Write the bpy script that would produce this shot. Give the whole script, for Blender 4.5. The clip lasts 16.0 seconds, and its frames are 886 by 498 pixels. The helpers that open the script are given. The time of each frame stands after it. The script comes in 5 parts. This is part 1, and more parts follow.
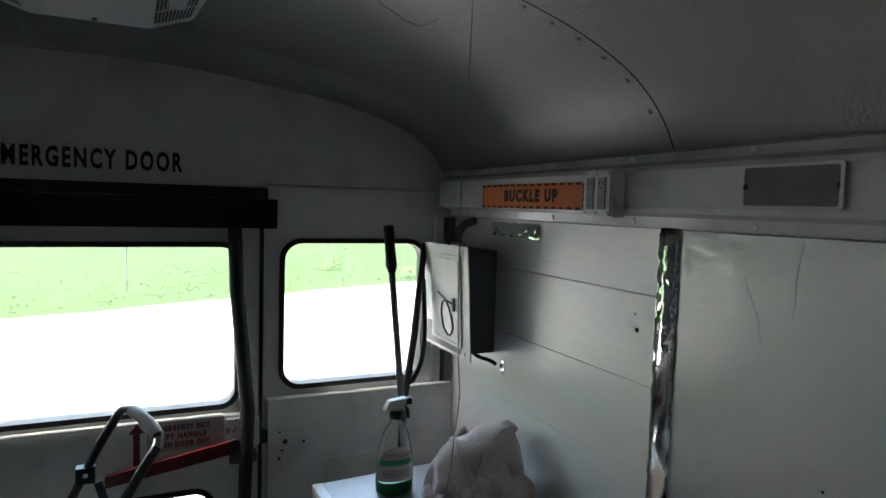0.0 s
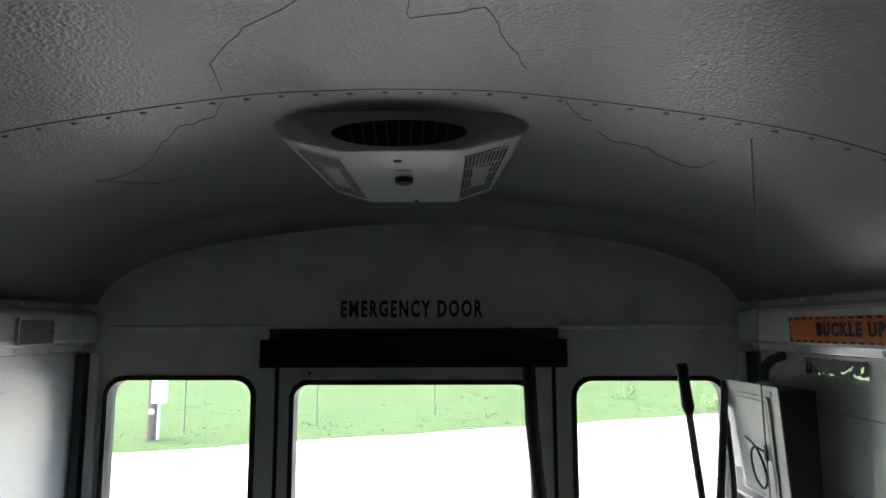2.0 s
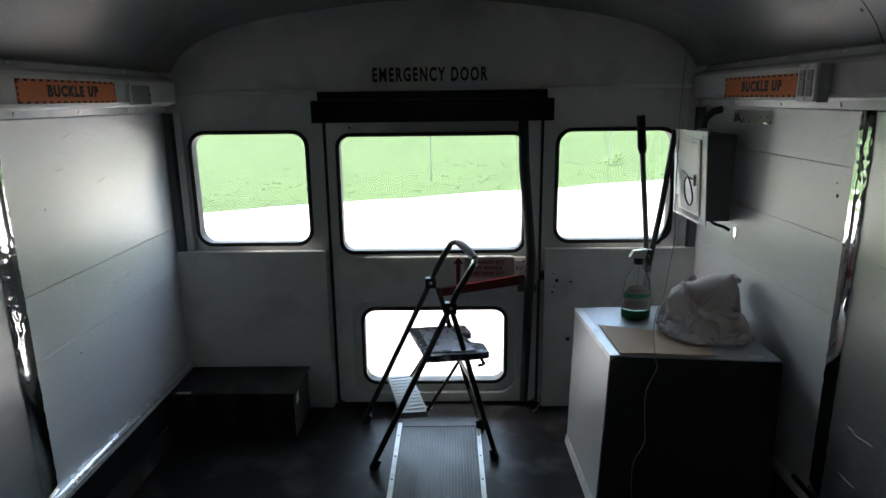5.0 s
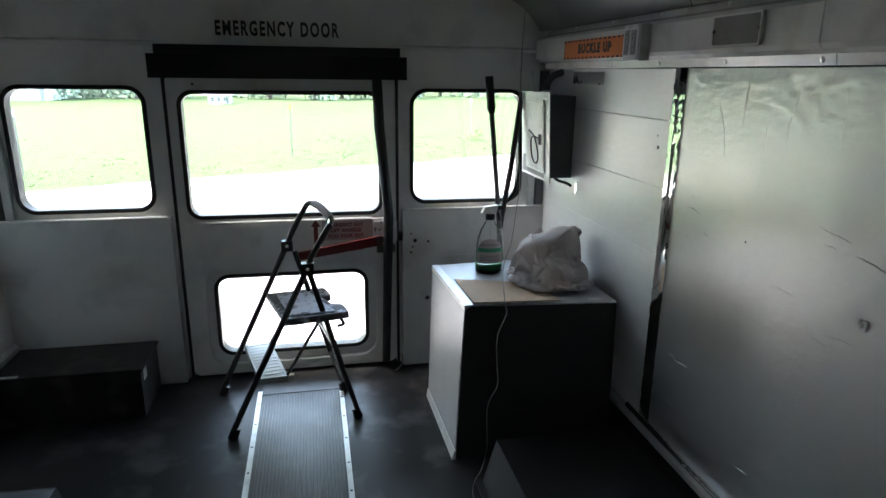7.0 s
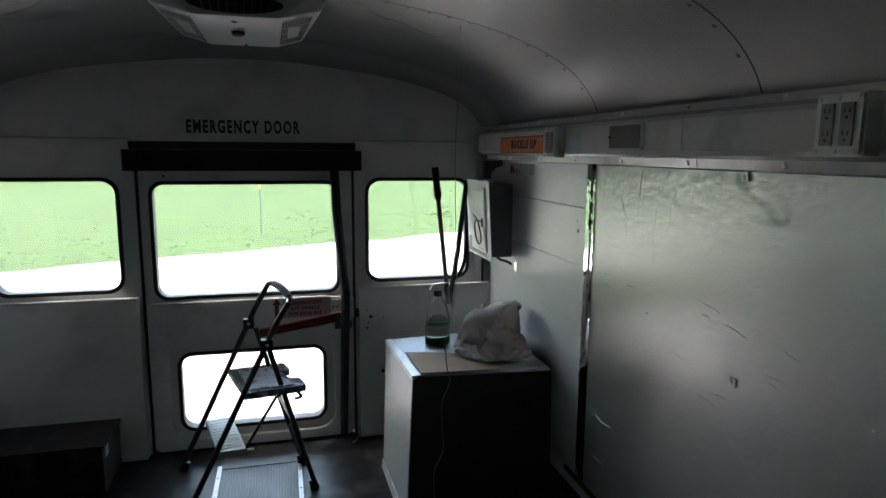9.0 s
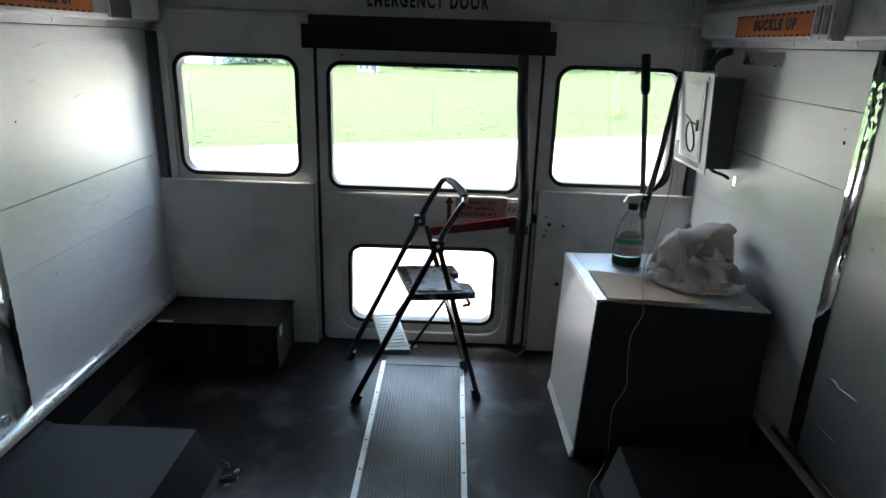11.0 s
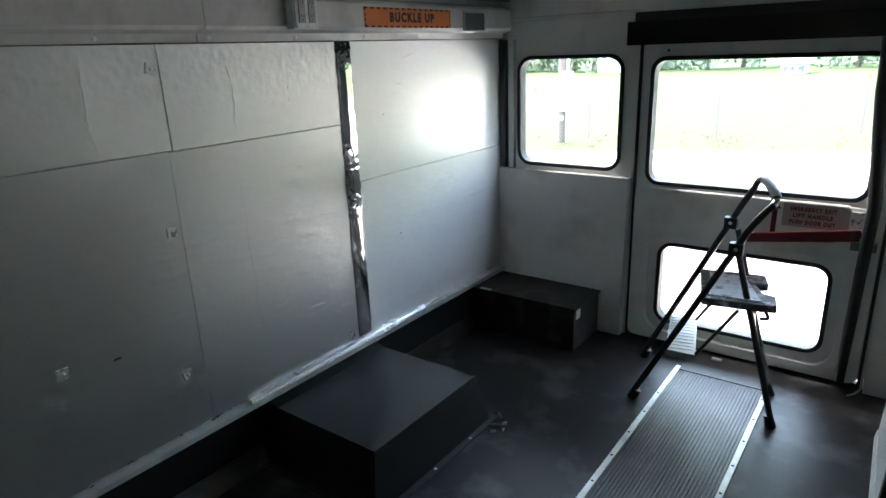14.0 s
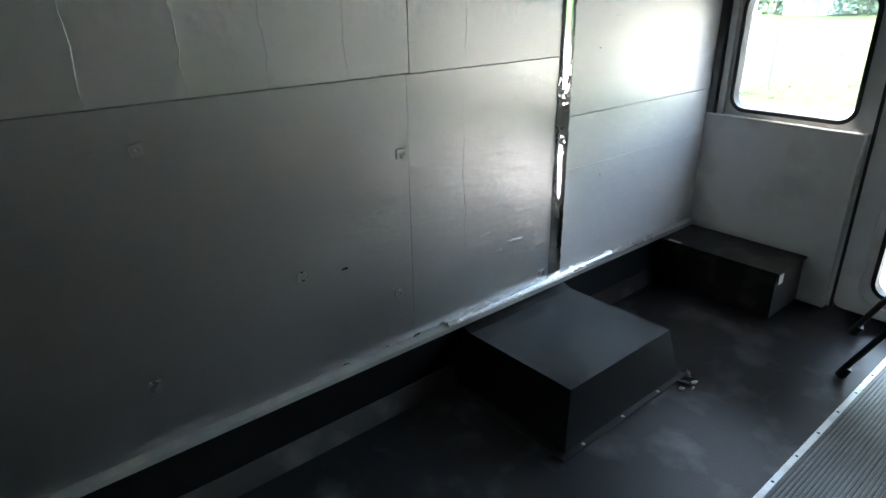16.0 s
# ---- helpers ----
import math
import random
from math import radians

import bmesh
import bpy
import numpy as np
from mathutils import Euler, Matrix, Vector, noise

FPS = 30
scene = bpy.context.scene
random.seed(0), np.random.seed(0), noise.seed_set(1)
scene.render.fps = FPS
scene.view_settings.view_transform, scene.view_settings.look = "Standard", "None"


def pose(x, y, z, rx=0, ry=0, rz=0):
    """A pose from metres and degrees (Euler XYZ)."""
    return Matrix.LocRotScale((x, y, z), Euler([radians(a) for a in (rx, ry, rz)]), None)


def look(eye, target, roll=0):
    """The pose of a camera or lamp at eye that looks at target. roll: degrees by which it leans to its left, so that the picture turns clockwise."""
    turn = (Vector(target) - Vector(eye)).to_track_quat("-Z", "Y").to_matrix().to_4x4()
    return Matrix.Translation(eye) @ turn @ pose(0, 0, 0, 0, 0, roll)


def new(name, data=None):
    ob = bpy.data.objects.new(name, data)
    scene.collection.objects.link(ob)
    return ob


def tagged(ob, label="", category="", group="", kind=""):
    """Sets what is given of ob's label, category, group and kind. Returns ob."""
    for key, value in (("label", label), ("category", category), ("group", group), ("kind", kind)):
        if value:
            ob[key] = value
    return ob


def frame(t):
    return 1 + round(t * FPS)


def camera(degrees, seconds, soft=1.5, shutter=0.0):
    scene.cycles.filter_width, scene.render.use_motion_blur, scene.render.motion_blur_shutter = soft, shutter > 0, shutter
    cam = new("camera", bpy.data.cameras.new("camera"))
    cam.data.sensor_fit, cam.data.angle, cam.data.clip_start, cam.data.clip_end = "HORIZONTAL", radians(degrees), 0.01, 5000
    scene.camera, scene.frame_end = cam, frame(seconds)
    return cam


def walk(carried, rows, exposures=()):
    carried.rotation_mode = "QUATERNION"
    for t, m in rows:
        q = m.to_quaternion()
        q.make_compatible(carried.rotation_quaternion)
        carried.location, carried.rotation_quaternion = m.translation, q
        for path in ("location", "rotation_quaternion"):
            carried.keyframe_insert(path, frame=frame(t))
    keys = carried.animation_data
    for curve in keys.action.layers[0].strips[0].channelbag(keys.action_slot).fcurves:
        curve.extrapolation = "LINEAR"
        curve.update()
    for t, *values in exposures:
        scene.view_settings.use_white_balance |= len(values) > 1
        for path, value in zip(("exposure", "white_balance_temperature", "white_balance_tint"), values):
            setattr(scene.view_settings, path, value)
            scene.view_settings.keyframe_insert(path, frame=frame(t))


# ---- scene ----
cam = camera(70.8, 16.0)
PATH = [
    (0, (0.148, -2.019, 1.369), (0.99, -0.21, 1.232), 1.7),
    (0.5, (0.156, -2.007, 1.372), (1.014, -0.208, 1.205), 1.1),
    (1, (0.161, -2.004, 1.396), (0.862, -0.132, 1.332), -0.4),
    (1.5, (0.149, -2.035, 1.415), (0.432, -0.06, 1.551), 0.3),
    (2, (0.139, -2.094, 1.412), (0.097, -0.11, 1.661), -0.2),
    (2.5, (0.094, -2.197, 1.431), (0.031, -0.21, 1.647), -0.4),
    (3, (0.011, -2.39, 1.401), (-0.011, -0.393, 1.296), -0.2),
    (3.5, (0.052, -2.524, 1.387), (-0.143, -0.553, 1.11), 1.1),
    (4, (0.106, -2.612, 1.405), (-0.012, -0.64, 1.09), -0.1),
    (4.5, (0.085, -2.628, 1.373), (0.049, -0.664, 0.999), -0.2),
    (4.7, (0.063, -2.64, 1.385), (0.032, -0.683, 0.97), -0.5),
    (6.8, (0.143, -2.674, 1.306), (0.354, -0.786, 0.681), 0.4),
    (7, (0.105, -2.678, 1.314), (0.499, -0.794, 0.772), 0.7),
    (7.5, (0.086, -2.747, 1.321), (0.704, -0.906, 0.844), 2.3),
    (8, (0.139, -2.881, 1.358), (0.721, -0.986, 1.089), 3.0),
    (8.2, (0.144, -2.906, 1.374), (0.735, -1.007, 1.158), 2.4),
    (10.3, (0.112, -2.813, 1.333), (0.279, -0.916, 0.722), 0.5),
    (10.5, (0.097, -2.741, 1.306), (0.222, -0.85, 0.667), 3.5),
    (11, (0.101, -2.604, 1.324), (0.086, -0.706, 0.694), 1.9),
    (11.5, (0.23, -2.513, 1.335), (-0.29, -0.658, 0.797), -0.1),
    (12, (0.32, -2.512, 1.309), (-0.556, -0.807, 0.738), -2.8),
    (12.5, (0.358, -2.658, 1.297), (-0.605, -1.019, 0.675), -2.3),
    (13, (0.441, -2.671, 1.282), (-0.632, -1.129, 0.597), -0.7),
    (13.5, (0.467, -2.658, 1.256), (-0.687, -1.231, 0.46), -2.2),
    (14, (0.47, -2.63, 1.292), (-0.678, -1.108, 0.687), -2.2),
    (14.5, (0.481, -2.639, 1.279), (-0.732, -1.176, 0.658), -1.4),
    (15, (0.48, -2.647, 1.286), (-0.796, -1.232, 0.679), -1.6),
    (15.5, (0.437, -2.676, 1.279), (-0.94, -1.385, 0.618), -1.5),
    (16, (0.287, -2.78, 1.278), (-1.127, -1.596, 0.505), -0.8),
]
# seconds, stops, kelvin, tint
EXPOSURES = [(0.0, 4.0, 5950, 12), (1.5, 3.6, 5950, 12), (2.5, 3.8, 5950, 12), (3.0, 3.68, 5950, 12), (3.5, 3.28, 5950, 12), (4.7, 3.55, 5950, 12), (6.8, 4.45, 5950, 12), (7.0, 4.4, 5950, 12), (7.5, 4.07, 5950, 12), (8.2, 3.72, 5950, 12), (10.3, 3.7, 5950, 12), (11.0, 4.24, 5950, 12), (11.5, 4.05, 5950, 12), (12.0, 3.43, 5950, 12), (12.5, 3.25, 5950, 12), (13.0, 3.45, 5950, 12), (13.5, 4.25, 5950, 12), (14.0, 4.7, 5950, 12), (14.5, 4.26, 5950, 12), (15.0, 4.12, 5950, 12), (15.5, 4.42, 5950, 12), (16.0, 4.78, 5950, 12)]
walk(cam, [(t, look(eye, target, roll)) for t, eye, target, roll in PATH], EXPOSURES)

# ---- world, sun ----
world = bpy.data.worlds.new("World")
scene.world = world
world.use_nodes = True
wn = world.node_tree
sky = wn.nodes.new("ShaderNodeTexSky")
sky.sky_type = "NISHITA"
sky.sun_disc = False
sky.sun_elevation = radians(65.5)
sky.sun_rotation = radians(279.5)
sky.dust_density = 6.0
sky.air_density = 2.0
wn.links.new(sky.outputs[0], wn.nodes["Background"].inputs[0])
wn.nodes["Background"].inputs[1].default_value = 0.15
sun_data = bpy.data.lights.new("sun", "SUN")
sun_data.energy = 0.5
sun_data.angle = radians(20)
sun_data.color = (1.0, 0.94, 0.85)
sun_lamp = new("sun", sun_data)
sun_lamp.matrix_world = look((-9, 3.0, 20), (0, 1.5, 0))

# ---- materials ----


def mat(name, col, rough=0.5, metal=0.0, var=0.2, scale=6.0, bump=0.1, bscale=90.0, col2=None, blot=0.0, blotscale=2.0, rvar=0.1, spec=0.5, stretch=None):
    """A surface with colour and gloss varied at two scales, fine relief and, with col2 and blot, patches of a second colour."""
    m = bpy.data.materials.new(name)
    m.use_nodes = True
    n, l = m.node_tree.nodes, m.node_tree.links
    b = n["Principled BSDF"]
    tc = n.new("ShaderNodeTexCoord")
    src = tc.outputs["Object"]
    if stretch:
        mp = n.new("ShaderNodeMapping")
        mp.inputs["Scale"].default_value = stretch
        l.new(src, mp.inputs[0])
        src = mp.outputs[0]

    def noise_node(s, detail):
        q = n.new("ShaderNodeTexNoise")
        q.inputs["Scale"].default_value = s
        q.inputs["Detail"].default_value = detail
        l.new(src, q.inputs["Vector"])
        return q.outputs["Fac"]

    big, fine = noise_node(scale, 5), noise_node(bscale, 3)
    mix = n.new("ShaderNodeMix")
    mix.data_type = "RGBA"
    mix.inputs[6].default_value = (*[c * (1 - var) for c in col], 1)
    mix.inputs[7].default_value = (*[min(1, c * (1 + var)) for c in col], 1)
    ma = n.new("ShaderNodeMath")
    ma.operation = "MULTIPLY_ADD"
    ma.inputs[1].default_value, ma.inputs[2].default_value = 0.35, 0.0
    l.new(fine, ma.inputs[0])
    mb = n.new("ShaderNodeMath")
    mb.operation = "MULTIPLY_ADD"
    mb.inputs[1].default_value = 0.65
    l.new(big, mb.inputs[0])
    l.new(ma.outputs[0], mb.inputs[2])
    l.new(mb.outputs[0], mix.inputs[0])
    out = mix.outputs[2]
    if col2:
        r = n.new("ShaderNodeValToRGB")
        r.color_ramp.elements[0].position, r.color_ramp.elements[1].position = 0.52, 0.68
        r.color_ramp.elements[1].color = (blot, blot, blot, 1)
        r.color_ramp.elements[0].color = (0, 0, 0, 1)
        l.new(noise_node(blotscale, 6), r.inputs[0])
        mx = n.new("ShaderNodeMix")
        mx.data_type = "RGBA"
        l.new(r.outputs[0], mx.inputs[0])
        l.new(out, mx.inputs[6])
        mx.inputs[7].default_value = (*col2, 1)
        out = mx.outputs[2]
    l.new(out, b.inputs["Base Color"])
    mr = n.new("ShaderNodeMath")
    mr.operation = "MULTIPLY_ADD"
    mr.inputs[1].default_value, mr.inputs[2].default_value = 2 * rvar, rough - rvar
    l.new(big, mr.inputs[0])
    l.new(mr.outputs[0], b.inputs["Roughness"])
    b.inputs["Metallic"].default_value = metal
    b.inputs["Specular IOR Level"].default_value = spec
    if bump:
        bp = n.new("ShaderNodeBump")
        bp.inputs["Strength"].default_value, bp.inputs["Distance"].default_value = bump, 0.004
        l.new(fine, bp.inputs["Height"])
        l.new(bp.outputs[0], b.inputs["Normal"])
    return m


def clear(name, tint, gloss=0.02, ior=1.45, film=0.0):
    """Thin clear sheet: what lies behind shows through, with a mirror sheen by angle."""
    m = bpy.data.materials.new(name)
    m.use_nodes = True
    n, l = m.node_tree.nodes, m.node_tree.links
    n.remove(n["Principled BSDF"])
    tr, gl, mx, fr = n.new("ShaderNodeBsdfTransparent"), n.new("ShaderNodeBsdfGlossy"), n.new("ShaderNodeMixShader"), n.new("ShaderNodeFresnel")
    tr.inputs[0].default_value = (*tint, 1)
    gl.inputs["Roughness"].default_value = gloss
    fr.inputs[0].default_value = ior
    l.new(fr.outputs[0], mx.inputs[0])
    l.new(tr.outputs[0], mx.inputs[1])
    l.new(gl.outputs[0], mx.inputs[2])
    out = mx.outputs[0]
    if film:
        # a thin uneven film that scatters light passing through, added as haze over the view
        scatter, veil, grain, amount = n.new("ShaderNodeBsdfTranslucent"), n.new("ShaderNodeMixShader"), n.new("ShaderNodeTexNoise"), n.new("ShaderNodeMath")
        grain.inputs["Scale"].default_value, grain.inputs["Detail"].default_value = 5.0, 6
        amount.operation = "MULTIPLY"
        amount.inputs[1].default_value = 2 * film
        scatter.inputs[0].default_value = (0.9, 0.9, 0.88, 1)
        l.new(grain.outputs["Fac"], amount.inputs[0])
        l.new(amount.outputs[0], veil.inputs[0])
        l.new(out, veil.inputs[1])
        l.new(scatter.outputs[0], veil.inputs[2])
        out = veil.outputs[0]
    l.new(out, n["Material Output"].inputs[0])
    return m


M = {
    "paint": mat("white_paint", (0.80, 0.80, 0.775), 0.46, var=0.06, scale=3, bump=0.08, bscale=140, col2=(0.40, 0.39, 0.36), blot=0.35, blotscale=5),
    # white ceiling paint, its dimness put into a greyer base colour
    "ceil": mat("shaded_ceiling_paint", (0.38, 0.38, 0.36), 0.18, var=0.14, scale=1.6, bump=0.6, bscale=150, spec=0.6, rvar=0.03),
    "beam": mat("beam_paint", (0.64, 0.64, 0.61), 0.19, rvar=0.02, var=0.08, scale=5, bump=0.05, bscale=60, col2=(0.33, 0.32, 0.29), blot=0.35, blotscale=9, spec=0.6),
    "foil": mat("foil_facing", (0.72, 0.72, 0.71), 0.34, 1.0, var=0.05, scale=4, bump=0.32, bscale=38, rvar=0.03, stretch=(1, 0.45, 1.3)),
    "tape": mat("aluminium_tape", (0.88, 0.88, 0.87), 0.07, 1.0, var=0.05, scale=20, bump=0.05, bscale=60, rvar=0.01),
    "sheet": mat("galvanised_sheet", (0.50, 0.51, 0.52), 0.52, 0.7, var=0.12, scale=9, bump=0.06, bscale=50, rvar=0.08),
    "alu": mat("aluminium_trim", (0.74, 0.74, 0.73), 0.42, 0.25, var=0.12, scale=25, bump=0.1, bscale=160, col2=(0.42, 0.41, 0.40), blot=0.4, blotscale=18),
    "ledge": mat("ledge_metal", (0.62, 0.62, 0.60), 0.37, 0.55, var=0.25, scale=20, bump=0.1, bscale=130, rvar=0.04),
    "zinc": mat("zinc_plate", (0.80, 0.80, 0.79), 0.30, 0.6, var=0.1, scale=40, bump=0.05),
    "rubber": mat("black_rubber", (0.016, 0.016, 0.017), 0.55, var=0.3, scale=9, bump=0.12, bscale=150),
    "floor": mat("rubber_flooring", (0.019, 0.019, 0.020), 0.42, var=0.35, scale=4, bump=0.12, bscale=110, col2=(0.15, 0.15, 0.147), blot=0.5, blotscale=5.0, rvar=0.05, spec=0.24),
    "aisle": mat("ribbed_rubber", (0.022, 0.021, 0.020), 0.42, var=0.3, scale=7, bump=0.1, bscale=140, col2=(0.055, 0.052, 0.049), blot=0.5, blotscale=9),
    "blackpaint": mat("black_painted_metal", (0.012, 0.012, 0.012), 0.30, var=0.3, scale=5, bump=0.05, bscale=120, col2=(0.022, 0.022, 0.022), blot=0.3, blotscale=6, rvar=0.02, spec=0.26),
    "blackbox": mat("worn_black_metal", (0.014, 0.013, 0.012), 0.42, var=0.3, scale=8, bump=0.08, bscale=100, col2=(0.09, 0.08, 0.066), blot=0.55, blotscale=9, spec=0.4),
    "blackpl": mat("black_plastic", (0.018, 0.018, 0.018), 0.45, var=0.2, scale=30, bump=0.05),
    "darkgrey": mat("grey_enamel", (0.13, 0.135, 0.14), 0.42, var=0.1, scale=14, bump=0.04),
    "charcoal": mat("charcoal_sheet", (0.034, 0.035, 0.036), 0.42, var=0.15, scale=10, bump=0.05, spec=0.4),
    "whitepl": mat("white_plastic", (0.64, 0.63, 0.605), 0.38, var=0.04, scale=12, bump=0.03, bscale=160),
    "cream": mat("white_enamel", (0.70, 0.70, 0.67), 0.40, var=0.06, scale=12, bump=0.03, col2=(0.42, 0.40, 0.36), blot=0.25, blotscale=14),
    "ink": mat("black_ink", (0.012, 0.012, 0.012), 0.5, var=0.1, bump=0.0),
    "orange": mat("orange_vinyl", (0.62, 0.16, 0.022), 0.4, var=0.08, scale=30, bump=0.02),
    "red": mat("red_paint", (0.15, 0.012, 0.015), 0.4, var=0.2, scale=30, bump=0.05, col2=(0.12, 0.02, 0.02), blot=0.5, blotscale=30),
    "sticker": mat("white_vinyl", (0.44, 0.39, 0.38), 0.42, var=0.06, scale=30, bump=0.02),
    "cardboard": mat("cardboard", (0.56, 0.41, 0.29), 0.75, var=0.12, scale=8, bump=0.1, bscale=80, col2=(0.42, 0.30, 0.20), blot=0.4, blotscale=9, spec=0.2),
    "towel": mat("towel_cloth", (0.74, 0.67, 0.66), 0.95, var=0.12, scale=9, bump=1.0, bscale=260, col2=(0.60, 0.52, 0.50), blot=0.5, blotscale=10, spec=0.1),
    "steel": mat("painted_steel_tube", (0.055, 0.055, 0.058), 0.34, 0.6, var=0.2, scale=30, bump=0.04),
    "chrome": mat("scuffed_chrome", (0.62, 0.62, 0.61), 0.24, 1.0, var=0.15, scale=40, bump=0.05, rvar=0.02),
    "grip": mat("grey_grip", (0.52, 0.52, 0.52), 0.5, var=0.1, scale=40, bump=0.1),
    "tread": mat("grey_tread", (0.36, 0.37, 0.38), 0.45, 0.3, var=0.15, scale=25, bump=0.15, bscale=120),
    "platform": mat("spattered_platform", (0.06, 0.062, 0.066), 0.45, var=0.3, scale=20, bump=0.2, bscale=90, col2=(0.50, 0.55, 0.62), blot=1.0, blotscale=38),
    "blue": mat("blue_paper", (0.62, 0.68, 0.76), 0.5, var=0.2, scale=30, bump=0.1, col2=(0.05, 0.06, 0.08), blot=0.9, blotscale=34),
    "pole": mat("grey_handle", (0.16, 0.16, 0.16), 0.35, 0.4, var=0.15, scale=30, bump=0.03),
    "cord": mat("white_cord", (0.36, 0.34, 0.31), 0.5, var=0.1, scale=40, bump=0.02),
    "crack": mat("dark_crack", (0.03, 0.03, 0.028), 0.8, var=0.1, bump=0.0),
    "liquid": mat("green_cleaner", (0.03, 0.20, 0.06), 0.3, var=0.1, bump=0.0),
    "green": mat("green_print", (0.05, 0.30, 0.16), 0.45, var=0.1, bump=0.0),
    "lens": mat("grey_lens", (0.15, 0.15, 0.14), 0.30, var=0.4, scale=25, bump=0.1, bscale=200, rvar=0.015, spec=0.35),
    "paper": mat("white_paper", (0.75, 0.74, 0.70), 0.6, var=0.05, scale=30, bump=0.03),
    "gravel": mat("pale_gravel", (0.33, 0.297, 0.273), 0.9, var=0.18, scale=1.2, bump=0.5, bscale=25, col2=(0.28, 0.25, 0.23), blot=0.6, blotscale=0.5, spec=0.2),
    "field": mat("meadow_ground", (0.037, 0.057, 0.019), 0.95, var=0.45, scale=0.8, bump=0.25, bscale=9, col2=(0.026, 0.043, 0.013), blot=0.7, blotscale=0.5, spec=0.1),
    "grass": mat("grass_blades", (0.078, 0.115, 0.038), 0.7, var=0.25, scale=1.5, bump=0.0, bscale=12, col2=(0.090, 0.118, 0.042), blot=0.5, blotscale=0.4, spec=0.2),
    # far leaves: distance haze mixed into the green as a pale grey
    "leaf": mat("hazed_tree_leaves", (0.19, 0.235, 0.17), 0.8, var=0.2, scale=0.8, bump=0.0, bscale=6, spec=0.1),
    "bark": mat("weathered_timber", (0.085, 0.070, 0.060), 0.85, var=0.3, scale=2, bump=0.5, bscale=14, stretch=(6, 6, 0.5)),
    "postgreen": mat("fence_post_paint", (0.15, 0.16, 0.14), 0.7, var=0.2, scale=6, bump=0.05),
    "yellow": mat("yellow_plastic", (0.75, 0.50, 0.03), 0.5, var=0.1, bump=0.0),
    "metergrey": mat("meter_box_grey", (0.42, 0.44, 0.46), 0.5, var=0.1, scale=4, bump=0.02),
    "siding": mat("white_siding", (0.60, 0.59, 0.58), 0.7, var=0.08, scale=1, bump=0.1, bscale=10),
    "roofing": mat("grey_roofing", (0.36, 0.37, 0.39), 0.7, var=0.1, scale=1, bump=0.1, bscale=10),
    "darkpane": mat("dark_window_pane", (0.16, 0.17, 0.18), 0.3, var=0.1, bump=0.0),
    "foilmatt": mat("matt_foil_facing", (0.89, 0.89, 0.88), 0.50, 1.0, var=0.05, scale=4, bump=0.4, bscale=38, rvar=0.04, stretch=(1, 0.45, 1.3)),
    "foilmid": mat("satin_foil_facing", (0.66, 0.66, 0.65), 0.38, 1.0, var=0.05, scale=4, bump=0.34, bscale=42, rvar=0.03, stretch=(1, 0.5, 1.2)),
    "foilupper": mat("crinkled_foil_facing", (0.84, 0.84, 0.83), 0.38, 1.0, var=0.06, scale=5, bump=0.4, bscale=46, rvar=0.04, stretch=(1, 0.6, 1.1)),
    "tapeworn": mat("worn_aluminium_tape", (0.92, 0.92, 0.91), 0.27, 1.0, var=0.08, scale=30, bump=0.1, bscale=80, rvar=0.02),
    "covebase": mat("dusty_cove_rubber", (0.040, 0.037, 0.033), 0.6, var=0.3, scale=5, bump=0.1, col2=(0.13, 0.12, 0.10), blot=0.6, blotscale=7),
    "receptacle": mat("grey_receptacle", (0.30, 0.30, 0.29), 0.42, var=0.1, scale=14, bump=0.04),
    "glass": clear("window_glass", (0.93, 0.95, 0.94), film=0.0012),
    "bottle": clear("clear_plastic", (0.96, 0.97, 0.96), 0.22, 1.22),
}

# foil mirrors in two widths: a tight sheen over a broad one
def two_sheens(m, rough, share):
    fn, fl = m.node_tree.nodes, m.node_tree.links
    tight = fn["Principled BSDF"]
    broad = fn.new("ShaderNodeBsdfPrincipled")
    broad.inputs["Metallic"].default_value, broad.inputs["Roughness"].default_value = 1.0, rough
    for socket in ("Base Color", "Normal"):
        fl.new(tight.inputs[socket].links[0].from_socket, broad.inputs[socket])
    blend = fn.new("ShaderNodeMixShader")
    blend.inputs[0].default_value = share
    fl.new(tight.outputs[0], blend.inputs[1])
    fl.new(broad.outputs[0], blend.inputs[2])
    fl.new(blend.outputs[0], fn["Material Output"].inputs[0])


two_sheens(M["foil"], 0.60, 0.06)
two_sheens(M["foilmatt"], 0.85, 0.42)
two_sheens(M["foilmid"], 0.62, 0.06)
two_sheens(M["foilupper"], 0.66, 0.4)

# ---- mesh helpers ----


def thing(name, at, label, category, group="", kind=""):
    ob = new(name)
    ob.location = at
    ob.empty_display_size = 0.05
    return tagged(ob, label, category, group, kind)


def part(name, bm, material, parent=None, label="", smooth=None):
    """Links a bmesh, built in world metres, as one mesh object under a thing or a part."""
    bmesh.ops.recalc_face_normals(bm, faces=bm.faces)
    me = bpy.data.meshes.new(name)
    bm.to_mesh(me)
    bm.free()
    return part_mesh(name, me, material, parent, label, smooth)


def part_mesh(name, me, material, parent=None, label="", smooth=None):
    me.materials.append(material)
    if smooth is not None:
        me.shade_smooth() if smooth >= 180 else me.set_sharp_from_angle(angle=radians(smooth))
        if smooth < 180:
            for p in me.polygons:
                p.use_smooth = True
    ob = new(name, me)
    if parent:
        ob.parent = parent
        ob.matrix_parent_inverse = Matrix.Translation(parent.location).inverted() if parent.type == "EMPTY" else Matrix()
    if label:
        ob["label"] = label
    return ob


def setting(name, bm, material, label, category, smooth=None):
    return tagged(part(name, bm, material, smooth=smooth), label, category, kind="structure")


